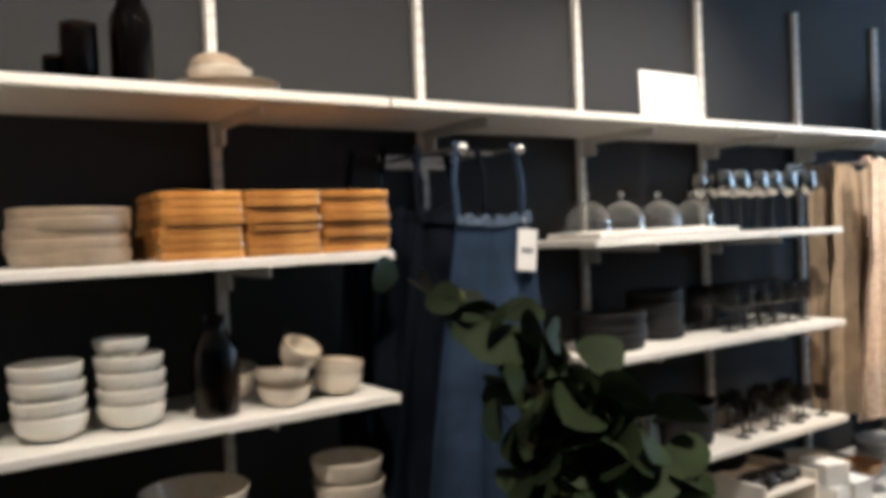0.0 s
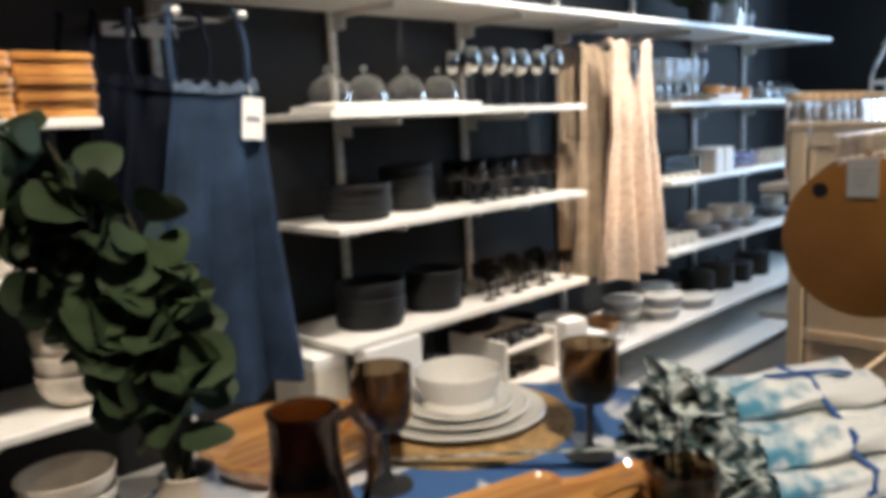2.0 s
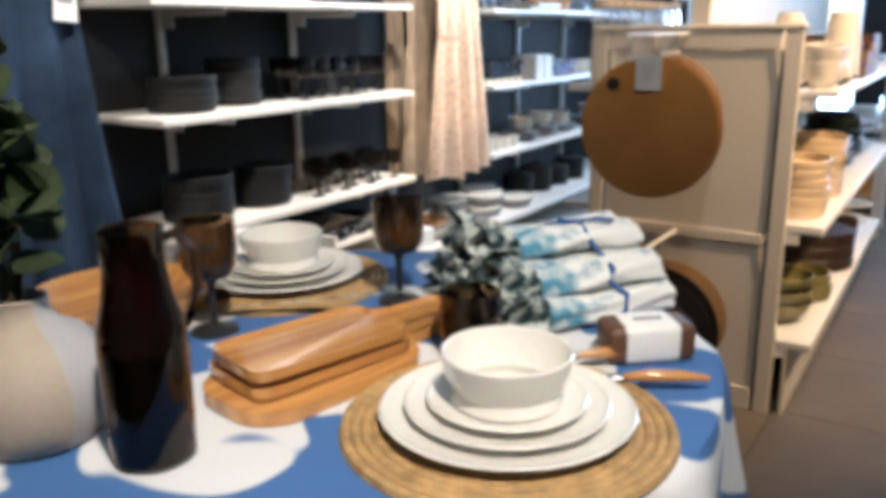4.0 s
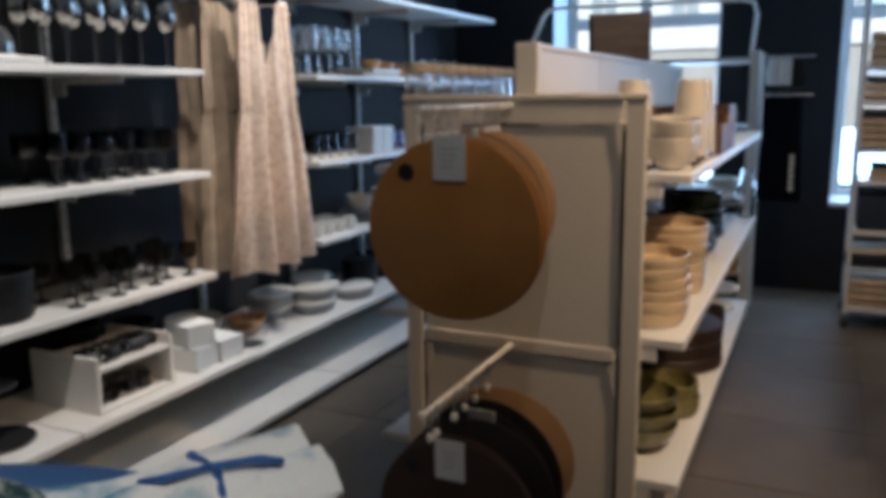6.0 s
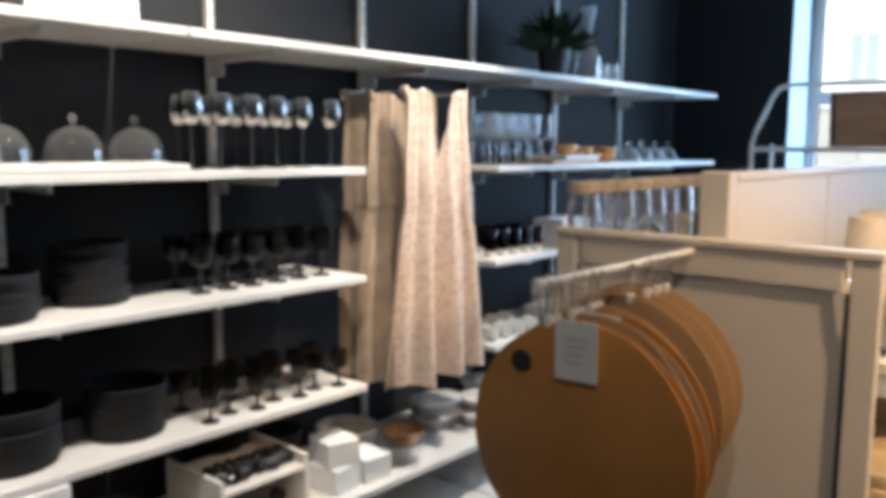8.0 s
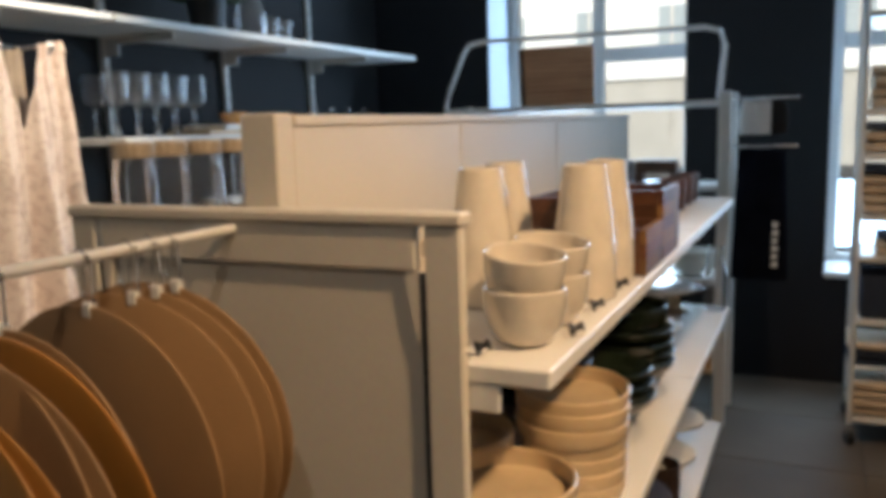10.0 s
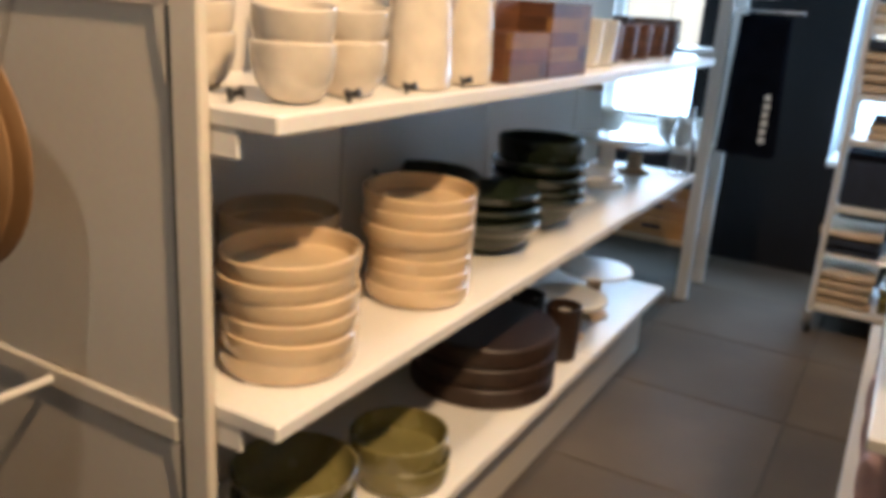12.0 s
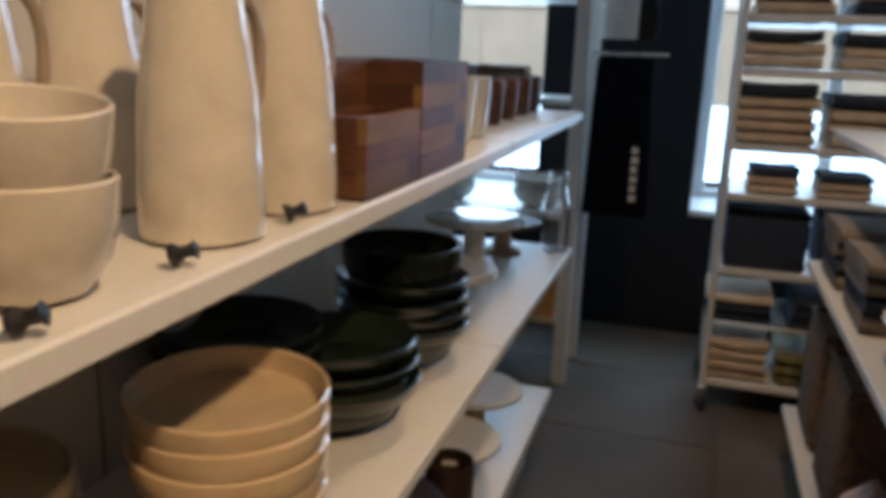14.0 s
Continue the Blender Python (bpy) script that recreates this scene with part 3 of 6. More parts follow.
def hanging_mats():
    mat_disc = lambda: lathe([(0, 0), (0.186, 0), (0.190, 0.0015), (0.190, 0.0035), (0.186, 0.005), (0, 0.005)], 48)
    clip = lambda: box(-0.002, -0.007, -0.030, 0.002, 0.007, 0.045, 0.001)
    for rz, z, cols, xs in ((0, 1.228, (M_MUSTARD, M_MUSTARD, M_TANMAT, M_TANMAT, M_MUSTARD, M_TANMAT, M_TANMAT, M_TANMAT, M_TANMAT, M_TANMAT),
                             (1.175, 1.198, 1.245, 1.268, 1.298, 1.325, 1.43, 1.495, 1.53, 1.562)),
                            (0, 0.590, (M_BROWNMAT, M_BROWNMAT, M_BLACKMAT, M_BLACKMAT, M_BLACKMAT, M_TANMAT),
                             (1.17, 1.20, 1.30, 1.36, 1.42, 1.50))):
        rod = thing("display_rod", at(0, 0, z), "slim white steel display rod fixed to the panel end", "display rod", "display rods")
        part("bar", tube([(GX0 + 0.004, -1.317, 0), (1.16 if z > 1 else 1.15, -1.317, 0)], 0.007, 12), M_WHITE, rod, smooth=True)
        part("tip", lathe([(0, -0.009), (0.007, -0.008), (0.010, 0), (0.007, 0.008), (0, 0.009)], 12, m=Matrix.Translation((1.16 if z > 1 else 1.15, -1.317, 0))), M_WHITE, rod, smooth=True)
        r = random.Random(5 + int(z * 10))
        for i, (x, col) in enumerate(zip(xs, cols)):
            dy = (-0.066 + 0.10 * (x - 1.175) / 0.387) if z > 1 else (-0.07 + 0.03 * (x - 1.17) / 0.33)
            p = thing("round_placemat", pose(x, -1.317, z, 0, (r.uniform(-1, 1) - 2) if i < 2 else r.uniform(-4, 3), r.uniform(-9, 9)), "round leather placemat hung by a clip from a display rod", "placemat", "hanging round placemats")
            d = sub("mat", cached("mat_" + col.name, mat_disc, col), p, Matrix.Translation((0, dy, -0.242)) @ pose(0, 0, 0, 0, -90, 0))
            sub("clip", cached("mat_clip", clip, M_CLIP, False), p, at(0, -0.01, -0.042))
            part("hook", tube([(0.004, 0.006, -0.052), (0.004, 0.013, -0.020), (0.0, 0.012, 0.004), (0, 0.0, 0.0125), (0, -0.012, 0.004), (-0.004, -0.010, -0.020), (-0.004, -0.004, -0.060)], 0.0014, 6), M_CLIP, p, smooth=True)
            part("clip_grip", box(-0.006, -0.016, -0.066, 0.006, -0.002, -0.048, 0.002), M_WHITE, p)
            # no opening is cut: a black disc carries the dark of the hole
            part("hole", lathe([(0, 0), (0.018, 0), (0.018, 0.007), (0, 0.007)], 20, m=Matrix.Translation((0.0008, dy + 0.102, -0.125)) @ pose(0, 0, 0, 0, -90, 0)), M_BLACKMET, p, "black disc in place of a hole")
            if i in (0, 3):
                part("price_tag", box(-0.0095, -0.092, -0.140, -0.0075, -0.024, -0.050), M_PAPER, p, "white paper price tag")
                t = bmesh.new()
                for k in range(4):
                    box(-0.0103, -0.078 + 0.004 * k, -0.078 - k * 0.012, -0.0097, -0.040, -0.075 - k * 0.012, bm=t)
                part("print", t, M_FAINT, p)


hanging_mats()


# ---- round table and its setting ----
TX, TY, TZ = -0.15, -1.41, 0.832


def table():
    t = thing("round_table", at(TX, TY, 0), "round display table under a printed cloth", "table")
    part("tabletop", lathe([(0, 0.795), (0.49, 0.795), (0.50, 0.800), (0.50, 0.822), (0.495, 0.827), (0, 0.827)], 64), M_PINE, t, smooth=True)
    for a in (45, 135, 225, 315):
        x, y = 0.36 * math.cos(radians(a)), 0.36 * math.sin(radians(a))
        part("leg", tube([(x, y, 0.797), (x * 1.08, y * 1.08, 0.0)], [0.028, 0.018], 14), M_PINE, t, smooth=True)
    n = 144
    bm = bmesh.new()
    prof = [(0.0, 0.829), (0.25, 0.829), (0.42, 0.829), (0.496, 0.829), (0.508, 0.826), (0.514, 0.815), (0.518, 0.78), (0.522, 0.72), (0.528, 0.66), (0.534, 0.60)]
    rings = []
    for k, (r, z) in enumerate(prof):
        f = max(0, (k - 4) / 5)
        rings.append([bm.verts.new(((r + f * (0.030 * math.sin(11 * a + 1) + 0.016 * math.sin(17 * a))) * math.cos(a),
                                    (r + f * (0.030 * math.sin(11 * a + 1) + 0.016 * math.sin(17 * a))) * math.sin(a), z + f * 0.02 * math.sin(5 * a)))
                      for a in (2 * math.pi * i / n for i in range(n))] if r else [bm.verts.new((0, 0, z))])
    for p, q in zip(rings, rings[1:]):
        for i in range(n):
            j = (i + 1) % n
            if len(p) == 1:
                bm.faces.new((p[0], q[i], q[j]))
            else:
                bm.faces.new((p[i], p[j], q[j], q[i]))
    bmesh.ops.recalc_face_normals(bm, faces=bm.faces[:])
    bmesh.ops.solidify(bm, geom=bm.faces[:], thickness=0.0012)
    c = part("tablecloth", bm, M_CLOTH, smooth=True)
    c.matrix_basis = at(TX, TY, 0.002)
    tagged(c, "blue and white blotch-printed cloth hanging over a round table", "tablecloth")


def place_setting(x, y, n_plates, group):
    m = put("round_straw_mat", cached("straw_mat", straw_mat, M_STRAW), at(x, y, TZ), "round braided straw mat under white plates", "placemat", group)
    z = TZ + 0.010
    for r, h in ((0.140, 0.014), (0.112, 0.013), (0.088, 0.012))[:n_plates]:
        put("plate", cached("plate_%d" % (r * 1000), flat_plate(r, h), M_WHITEC), at(x, y, z), "white glazed plate stacked in a table setting", "plate", group)
        z += 0.007
    put("bowl", cached("setting_bowl", bowl(0.072, 0.056, 0.004, 0.80), M_WHITEC), at(x, y, z), "white glazed bowl on stacked plates", "bowl", group)


def straw_mat():
    """One coiled braid, as a ribbed disc."""
    prof = [(0.0, 0.0), (0.184, 0.0)]
    for k in range(14, -1, -1):
        r = 0.012 + k * 0.0118
        prof += [(r + 0.0045, 0.0065), (r, 0.0085), (r - 0.0045, 0.0065), (max(r - 0.0059, 0.0008), 0.0035)]
    return lathe(prof + [(0.0, 0.0035)], 64, wobble=0.004)


def serving_boards():
    def board(L, W, R, dish):
        """A paddle board with a handle at one end; dish: depth of the hollow in its top."""
        def make():
            n, pts = 10, []
            for cx, cy, a0 in ((L - R, W - R, 0), (R, W - R, 90), (R, -W + R, 180), (L - R, -W + R, 270)):
                for k in range(n):
                    a = radians(a0 + 90 * k / (n - 1))
                    pts.append((cx + R * math.cos(a), cy + R * math.sin(a)))
            neck = [(0, -0.026), (0.02, -0.017), (0.07, -0.015), (0.095, -0.019), (0.106, -0.011), (0.108, 0)]
            pts += [(L + x, y) for x, y in neck] + [(L + x, -y) for x, y in neck[-2::-1]]
            b = bmesh.new()
            lo = [b.verts.new((x, y, 0)) for x, y in pts]
            up = [b.verts.new((x, y, 0.017)) for x, y in pts]
            b.faces.new(lo[::-1])
            top = b.faces.new(up)
            for i in range(len(pts)):
                j = (i + 1) % len(pts)
                b.faces.new((lo[i], lo[j], up[j], up[i]))
            if dish:
                bmesh.ops.inset_region(b, faces=[top], thickness=0.008)
                bmesh.ops.inset_region(b, faces=[top], thickness=0.005)
                for v in top.verts:
                    v.co.z -= dish
            bmesh.ops.bevel(b, geom=[e for e in b.edges if len(e.link_faces) == 2 and e.calc_face_angle(0) > 1.2 and abs(e.verts[0].co.z - e.verts[1].co.z) < 1e-6],
                            offset=0.004, segments=2, affect="EDGES")
            return b
        return make
    for i, (L, W, R, dish, x, y, rz) in enumerate(((0.275, 0.078, 0.055, 0.0, -0.388, -1.442, -9), (0.235, 0.064, 0.024, 0.006, -0.362, -1.428, -13), (0.225, 0.062, 0.024, 0.006, -0.355, -1.424, -15))):
        put("serving_board", cached("board_%d" % i, board(L, W, R, dish), M_BOARD), at(x, y, TZ + 0.001 + i * 0.0175, rz), "oiled reddish wooden serving board with a handle, stacked", "serving board", "stack of serving boards")


def napkins():
    r = random.Random(4)
    cx, cy = 0.165, -1.60
    for i, (off, z) in enumerate(((-0.100, 0), (-0.052, 0), (-0.004, 0), (0.044, 0), (0.090, 0), (-0.072, 0.040), (-0.024, 0.042), (0.022, 0.041), (0.066, 0.038), (-0.020, 0.080), (0.030, 0.079))):
        ph = r.uniform(0, 6)

        def f(u, v, ph=ph):
            a = v * 2 * math.pi
            w = 0.0265 + 0.0030 * math.sin(3 * a + ph) + 0.0022 * math.sin(6 * a + 9 * u + ph) + 0.002 * math.sin(11 * u + ph)
            return ((u - 0.46) * 0.212, w * math.cos(a) * 1.05, 0.0245 + w * 0.80 * math.sin(a) + 0.003 * math.sin(7 * u + ph))

        n = thing("napkin", at(cx + 0.50 * off, cy + 0.87 * off, TZ + z + 0.002, -30 + r.uniform(-5, 5)), "rolled white napkin with teal print in a tied bundle", "napkin", "bundle of rolled napkins")
        part("roll", sheet(f, 16, 30, 0.0012), M_NAPKIN, n, smooth=True)

        def g(u, v, ph=ph):
            # gathered, frilled end
            a = v * 2 * math.pi
            w = 0.022 + 0.026 * u + (0.003 + 0.013 * u) * math.sin(9 * a + ph + 3 * u)
            return (-0.098 - 0.060 * u + 0.014 * u * math.sin(7 * a + 2 * ph), w * math.cos(a), max(-z + 0.001, 0.026 + w * 0.85 * math.sin(a) + 0.012 * u * math.sin(5 * a + ph)))
        part("frilled_end", sheet(g, 8, 72, 0.001), M_RUFFLE, n, "gathered dark teal frilled end", smooth=True)
    hug = [(-0.131, 0.02), (-0.128, 0.046), (-0.101, 0.060), (-0.100, 0.078), (-0.060, 0.092), (-0.047, 0.112), (-0.02, 0.128), (0.005, 0.122), (0.03, 0.128), (0.058, 0.110),
           (0.068, 0.092), (0.094, 0.076), (0.096, 0.056), (0.121, 0.044), (0.122, 0.015), (0.08, 0.002), (-0.09, 0.002), (-0.131, 0.02)]
    t = thing("ribbon", at(cx, cy, TZ, -30), "blue ribbon tied round a napkin bundle", "ribbon")
    part("band", tube([(0.022 + 0.006 * math.sin(2.1 * k), y, z) for k, (y, z) in enumerate(hug)], 0.0042, 8), M_RIBBON, t, smooth=True)
    part("bow", tube([(0.02, -0.01, 0.131), (0.045, -0.03, 0.138), (0.070, -0.035, 0.133), (0.060, -0.015, 0.131), (0.02, -0.01, 0.133), (-0.02, -0.02, 0.137), (-0.035, -0.005, 0.133), (0.02, -0.01, 0.132)], 0.0028, 8), M_RIBBON, t, smooth=True)
    # soap-like block with a paper band
    n = thing("banded_soap_block", at(0.026, -1.786, TZ + 0.001, 40), "brown block wrapped in a white paper band", "soap block")
    part("block", box(-0.032, -0.058, 0, 0.032, 0.058, 0.050, 0.010, seg=3), M_SOAP, n, smooth=True)
    part("paper_band", box(-0.0335, -0.040, -0.0005, 0.0335, 0.040, 0.0515, 0.010, seg=3), M_PAPER, n, "white printed paper band", smooth=True)
    part("print", box(-0.006, -0.020, 0.0516, 0.004, 0.018, 0.0522), M_INK, n)
    tb = thing("tumbler", at(-0.088, -1.588, TZ), "smoked brown glass tumbler on the table", "glass")
    part("cup", lathe(vessel([(0.036, 0.012), (0.039, 0.014), (0.041, 0.05), (0.041, 0.088)], 0.003), 32), M_BROWNGLASS, tb, smooth=True)
    part("foot", lathe([(0, 0), (0.035, 0), (0.037, 0.002), (0.036, 0.0115), (0, 0.0115)], 32), M_GLASS, tb, "thick clear glass foot", smooth=True)
    for x, y, rz in ((-0.055, -1.725, -52), (-0.085, -1.80, -62)):
        k = thing("butter_knife", at(x, y, TZ + 0.010, rz), "small knife with a turned wooden handle", "knife", "table knives")
        part("handle", tube([(0.0, 0, 0.006), (0.03, 0, 0.008), (0.07, 0, 0.008), (0.10, 0, 0.006)], [0.004, 0.008, 0.007, 0.004], 12), M_BOARD, k, smooth=True)
        part("blade", box(-0.075, -0.008, 0.004, 0.0, 0.008, 0.006, 0.0008), M_CHROME, k)


def vase_with_branches():
    vx, vy = -0.518, -1.298
    v = put("vase", cached("vase", lambda: lathe(vessel([(0.064, 0), (0.071, 0.004), (0.084, 0.030), (0.087, 0.058), (0.080, 0.088), (0.060, 0.112), (0.040, 0.124), (0.030, 0.134), (0.026, 0.148), (0.028, 0.154)], 0.005), 64), M_VASE), at(vx, vy, TZ), "matt ceramic vase, beige on one side and grey on the other", "vase")
    v.data.materials.append(M_VASEG)
    for f in v.data.polygons:
        # grey covers one side, from neck to foot
        if -94 < math.degrees(math.atan2(f.center.y, f.center.x)) < 60:
            f.material_index = 1
    part("label", sheet(lambda p, q: ((0.0815 + 0.0035 * q) * math.cos(-2.97 + 0.26 * p), (0.0815 + 0.0035 * q) * math.sin(-2.97 + 0.26 * p), 0.024 + 0.024 * q), 6, 2, 0.0006), M_CREAM, v, "small off-white paper label")
    b = thing("leafy_branch_bunch", at(vx, vy, TZ), "bunch of green round-leaved branches in a vase", "branch")
    r = random.Random(11)
    leaf_bm = bmesh.new()

    def leaf(p, d, size):
        """A rounded, cupped leaf at p that points along d."""
        d = d.normalized()
        s = d.cross(Vector((r.uniform(-1, 1), r.uniform(-1, 1), r.uniform(-1, 1)))).normalized()
        nrm = s.cross(d)
        out = [(0, 0), (0.07, 0.24), (0.24, 0.43), (0.50, 0.50), (0.76, 0.42), (0.93, 0.22), (1.0, 0.0)]
        bend = r.uniform(0.05, 0.25)
        mid = [leaf_bm.verts.new(p + d * size * u - nrm * size * bend * u * u) for u, _ in out]
        for sg in (1, -1):
            side = [None] + [leaf_bm.verts.new(p + d * size * u + s * sg * size * w + nrm * size * (0.22 * w - bend * u * u)) for u, w in out[1:-1]] + [None]
            leaf_bm.faces.new((mid[0], side[1], mid[1]))
            for k in range(1, 5):
                leaf_bm.faces.new((mid[k], side[k], side[k + 1], mid[k + 1]))
            leaf_bm.faces.new((mid[5], side[5], mid[6]))

    tips = [(-0.12, 0.08, 0.55), (-0.175, 0.105, 0.60), (-0.09, 0.04, 0.51), (-0.03, -0.005, 0.43), (-0.12, 0.075, 0.46), (-0.095, 0.095, 0.51), (-0.02, 0.01, 0.38), (-0.07, 0.04, 0.40), (-0.02, -0.02, 0.36), (-0.085, 0.055, 0.47)]
    for tx, ty, tz in tips:
        pts = []
        for k in range(9):
            u = k / 8
            pts.append(Vector((tx * u ** 1.6 + 0.012 * math.sin(5 * u + tx * 40), ty * u ** 1.6, 0.10 + (tz - 0.10) * u - 0.05 * u ** 4 * abs(tx) * 8)))
        part("stem", tube(pts, [0.0028 - 0.0018 * k / 8 for k in range(9)], 6), M_STEM, b, smooth=True)
        for k in range(26):
            u = 0.40 + 0.60 * k / 25
            i = min(int(u * 8), 7)
            p = pts[i].lerp(pts[i + 1], u * 8 - i)
            a = r.uniform(0, 6.28)
            d = Vector((math.cos(a), math.sin(a), r.uniform(-0.5, 0.5)))
            if tx < -0.15 and u < 0.9 and k % 3:
                continue
            leaf(p + d * 0.01, d, r.uniform(0.032, 0.048) * (0.70 + 0.5 * math.sin(2.6 * u)) * (0.7 if tx < -0.15 else 1))
            if r.random() < 0.05:
                bud = bmesh.new()
                bmesh.ops.create_icosphere(bud, subdivisions=2, radius=0.006, matrix=Matrix.Translation(p + d * 0.025) @ Matrix.Diagonal((1, 1, 1.3, 1)))
                part("bud", bud, M_LEAFY, b, "yellow-green bud", smooth=True)
    tagged(part("leaves", leaf_bm, M_LEAF, b, smooth=True), kind="stuff")


def bottle_mesh():
    return lathe(vessel([(0.037, 0), (0.042, 0.006), (0.044, 0.12), (0.042, 0.145), (0.034, 0.172), (0.030, 0.20), (0.030, 0.232), (0.032, 0.240)], 0.0035), 40)


table()
place_setting(-0.237, -1.724, 3, "near table setting")
place_setting(0.028, -1.138, 3, "far table setting")
serving_boards()
napkins()
vase_with_branches()
jug = thing("glass_jug", at(-0.485, -1.450, TZ), "dark brown glass jug with a handle on the table", "jug")
sub("body", cached("table_bottle", bottle_mesh, M_BOTTLE), jug)
part("handle", tube([(0.023, -0.004, 0.222), (0.045, -0.008, 0.228), (0.062, -0.011, 0.205), (0.064, -0.011, 0.165), (0.052, -0.009, 0.135), (0.039, -0.007, 0.125)], 0.006, 10), M_BOTTLE, jug, smooth=True)
goblet("wine_goblet", -0.204, -1.224, TZ, 0.165, 0.041, M_BROWNGLASS, M_BLACKMET, "smoked brown glass goblet with a dark stem", "table goblets", "goblet_brown")
goblet("wine_goblet", 0.045, -1.376, TZ, 0.165, 0.041, M_BROWNGLASS, M_BLACKMET, "smoked brown glass goblet with a dark stem", "table goblets", "goblet_brown")
put("wooden_dish", cached("wood_dish", lambda: lathe(vessel([(0.095, 0), (0.11, 0.006), (0.132, 0.026), (0.138, 0.040)], 0.008), 48), M_BOARD), at(-0.225, -1.045, TZ), "round glossy reddish wooden dish", "dish")


# ---- aprons on rails ----
def apron_rail(x, label):
    """Two arms out from the wall, with ball ends, and a cross bar."""
    t = thing("apron_rail", at(x, 0, 1.622), label, "rail", "apron rails")
    for dx in (-0.098, 0.098):
        part("arm", tube([(dx, 0.40, 0), (dx, -0.01, 0)], 0.006, 10), M_CHROME, t, smooth=True)
        part("ball", lathe([(0, -0.014), (0.009, -0.010), (0.014, 0), (0.009, 0.010), (0, 0.014)], 16, m=Matrix.Translation((dx, -0.018, 0))), M_WHITE, t, smooth=True)
    part("cross_bar", tube([(-0.115, 0.10, 0.0), (0.115, 0.10, 0.0)], 0.006, 10), M_CHROME, t, smooth=True)
    part("back_plate", box(-0.12, 0.385, -0.02, 0.12, 0.394, 0.02, 0.003), M_WHITE, t)


def apron(name, x, y, z_top, z_bot, w_top, w_bot, mat, label, strap_to, seed, bib=0.30, lean=0.0, pocket=True, stitch=None):
    """A hanging apron: straps, a narrow bib that widens into a skirt with folds."""
    a = thing(name, at(x, y, 0), label, "apron", "hanging aprons")
    r = random.Random(seed)
    ph = [r.uniform(0, 6) for _ in range(4)]

    def f(u, v):
        s = 2 * u - 1
        w = w_top + (w_bot - w_top) * min(1, v * 1.05) ** 0.9
        fold = (0.004 + 0.026 * v) * math.sin(9 * s + ph[0] + 1.5 * v) + 0.010 * v * math.sin(17 * s + ph[1])
        sag = 0.012 * (1 - abs(s)) * (1 - v)
        return (s * w / 2 + lean * v + 0.01 * math.sin(4 * v + ph[2]), fold - 0.02 * v, z_top - sag + (z_bot - z_top) * v + 0.012 * v * math.sin(6 * s + ph[3]))

    part("skirt", sheet(f, 40, 28, 0.003), mat, a, smooth=True)
    for sg in (-1, 1):
        sx = strap_to * sg
        part("strap", tube([(sg * (w_top / 2 - 0.012), 0.0, z_top - 0.01), (sg * (w_top / 2 - 0.006), 0.004, (z_top + 1.622) / 2), (sx, 0.010, 1.632), (sx, 0.02, 1.634)], 0.009, 8), mat, a, smooth=True)
    part("hem", sheet(lambda u, v: Vector(f(u, v * 0.03)) + Vector((0, -0.005 - 0.005 * abs(math.sin(23 * u + seed)), 0.006 + 0.007 * math.sin(31 * u + seed) * (1 - v))), 60, 3, 0.004), stitch or mat, a, "gathered, frayed top hem" if stitch else "", smooth=True)
    if stitch:
        for k in (0.06, 0.94):
            part("seam", tube([Vector(f(k, v / 14)) + Vector((0, -0.0045, 0)) for v in range(1, 15)], 0.0016, 6), mat, a, smooth=True)
    if pocket:
        part("pocket", sheet(lambda u, v: Vector(f(0.22 + u * 0.56, 0.42 + v * 0.22)) + Vector((0, -0.005, 0)), 16, 8, 0.003), mat, a, smooth=True)
    return a


def vneck(x, y, z_top, z_bot, mat, label, half_top, half_bot, seed, dip=0.25):
    """A pinafore with a deep V neck, gathered skirt and pleats."""
    a = thing("pinafore_apron", at(x, y, 0), label, "apron", "hanging aprons")
    r = random.Random(seed)
    p0, p1, p2 = r.uniform(0, 6), r.uniform(0, 6), r.uniform(0, 6)
    waist = 0.38

    def f(u, v):
        s = 2 * u - 1
        zt = z_top - dip * max(0.0, 1 - abs(s - 0.05) / 0.40)
        z = zt + (z_bot - zt) * v
        vv = (z_top - z) / (z_top - z_bot)
        w = half_top + (half_bot - half_top) * max(0, (vv - 0.1) / 0.9) ** 0.8 - 0.016 * math.exp(-((vv - waist) / 0.09) ** 2)
        g = 0.006 + 0.030 * max(0, vv - 0.2)
        fold = 1.7 * g * math.sin(8 * s + p0 + vv) + 0.8 * g * math.sin(19 * s + p1 + 1.5 * vv) + 0.003 * math.sin(40 * s + p2) * (1 - vv)
        return (s * w, fold - 0.02 * vv, z + 0.01 * vv * math.sin(8 * s + p2))

    part("cloth", sheet(f, 90, 34, 0.002), mat, a, smooth=True)
    part("waist_band", sheet(lambda u, v: Vector(f(u, 0.34 + 0.05 * v)) + Vector((0, -0.006, 0)), 60, 3, 0.002), mat, a, smooth=True)
    for sg in (-1, 1):
        part("shoulder_loop", tube([(sg * half_top * 0.97, 0.0, z_top - 0.02), (sg * half_top * 0.97, 0.01, z_top + 0.008), (sg * half_top * 0.97, 0.03, z_top)], 0.010, 8), mat, a, smooth=True)
    return a


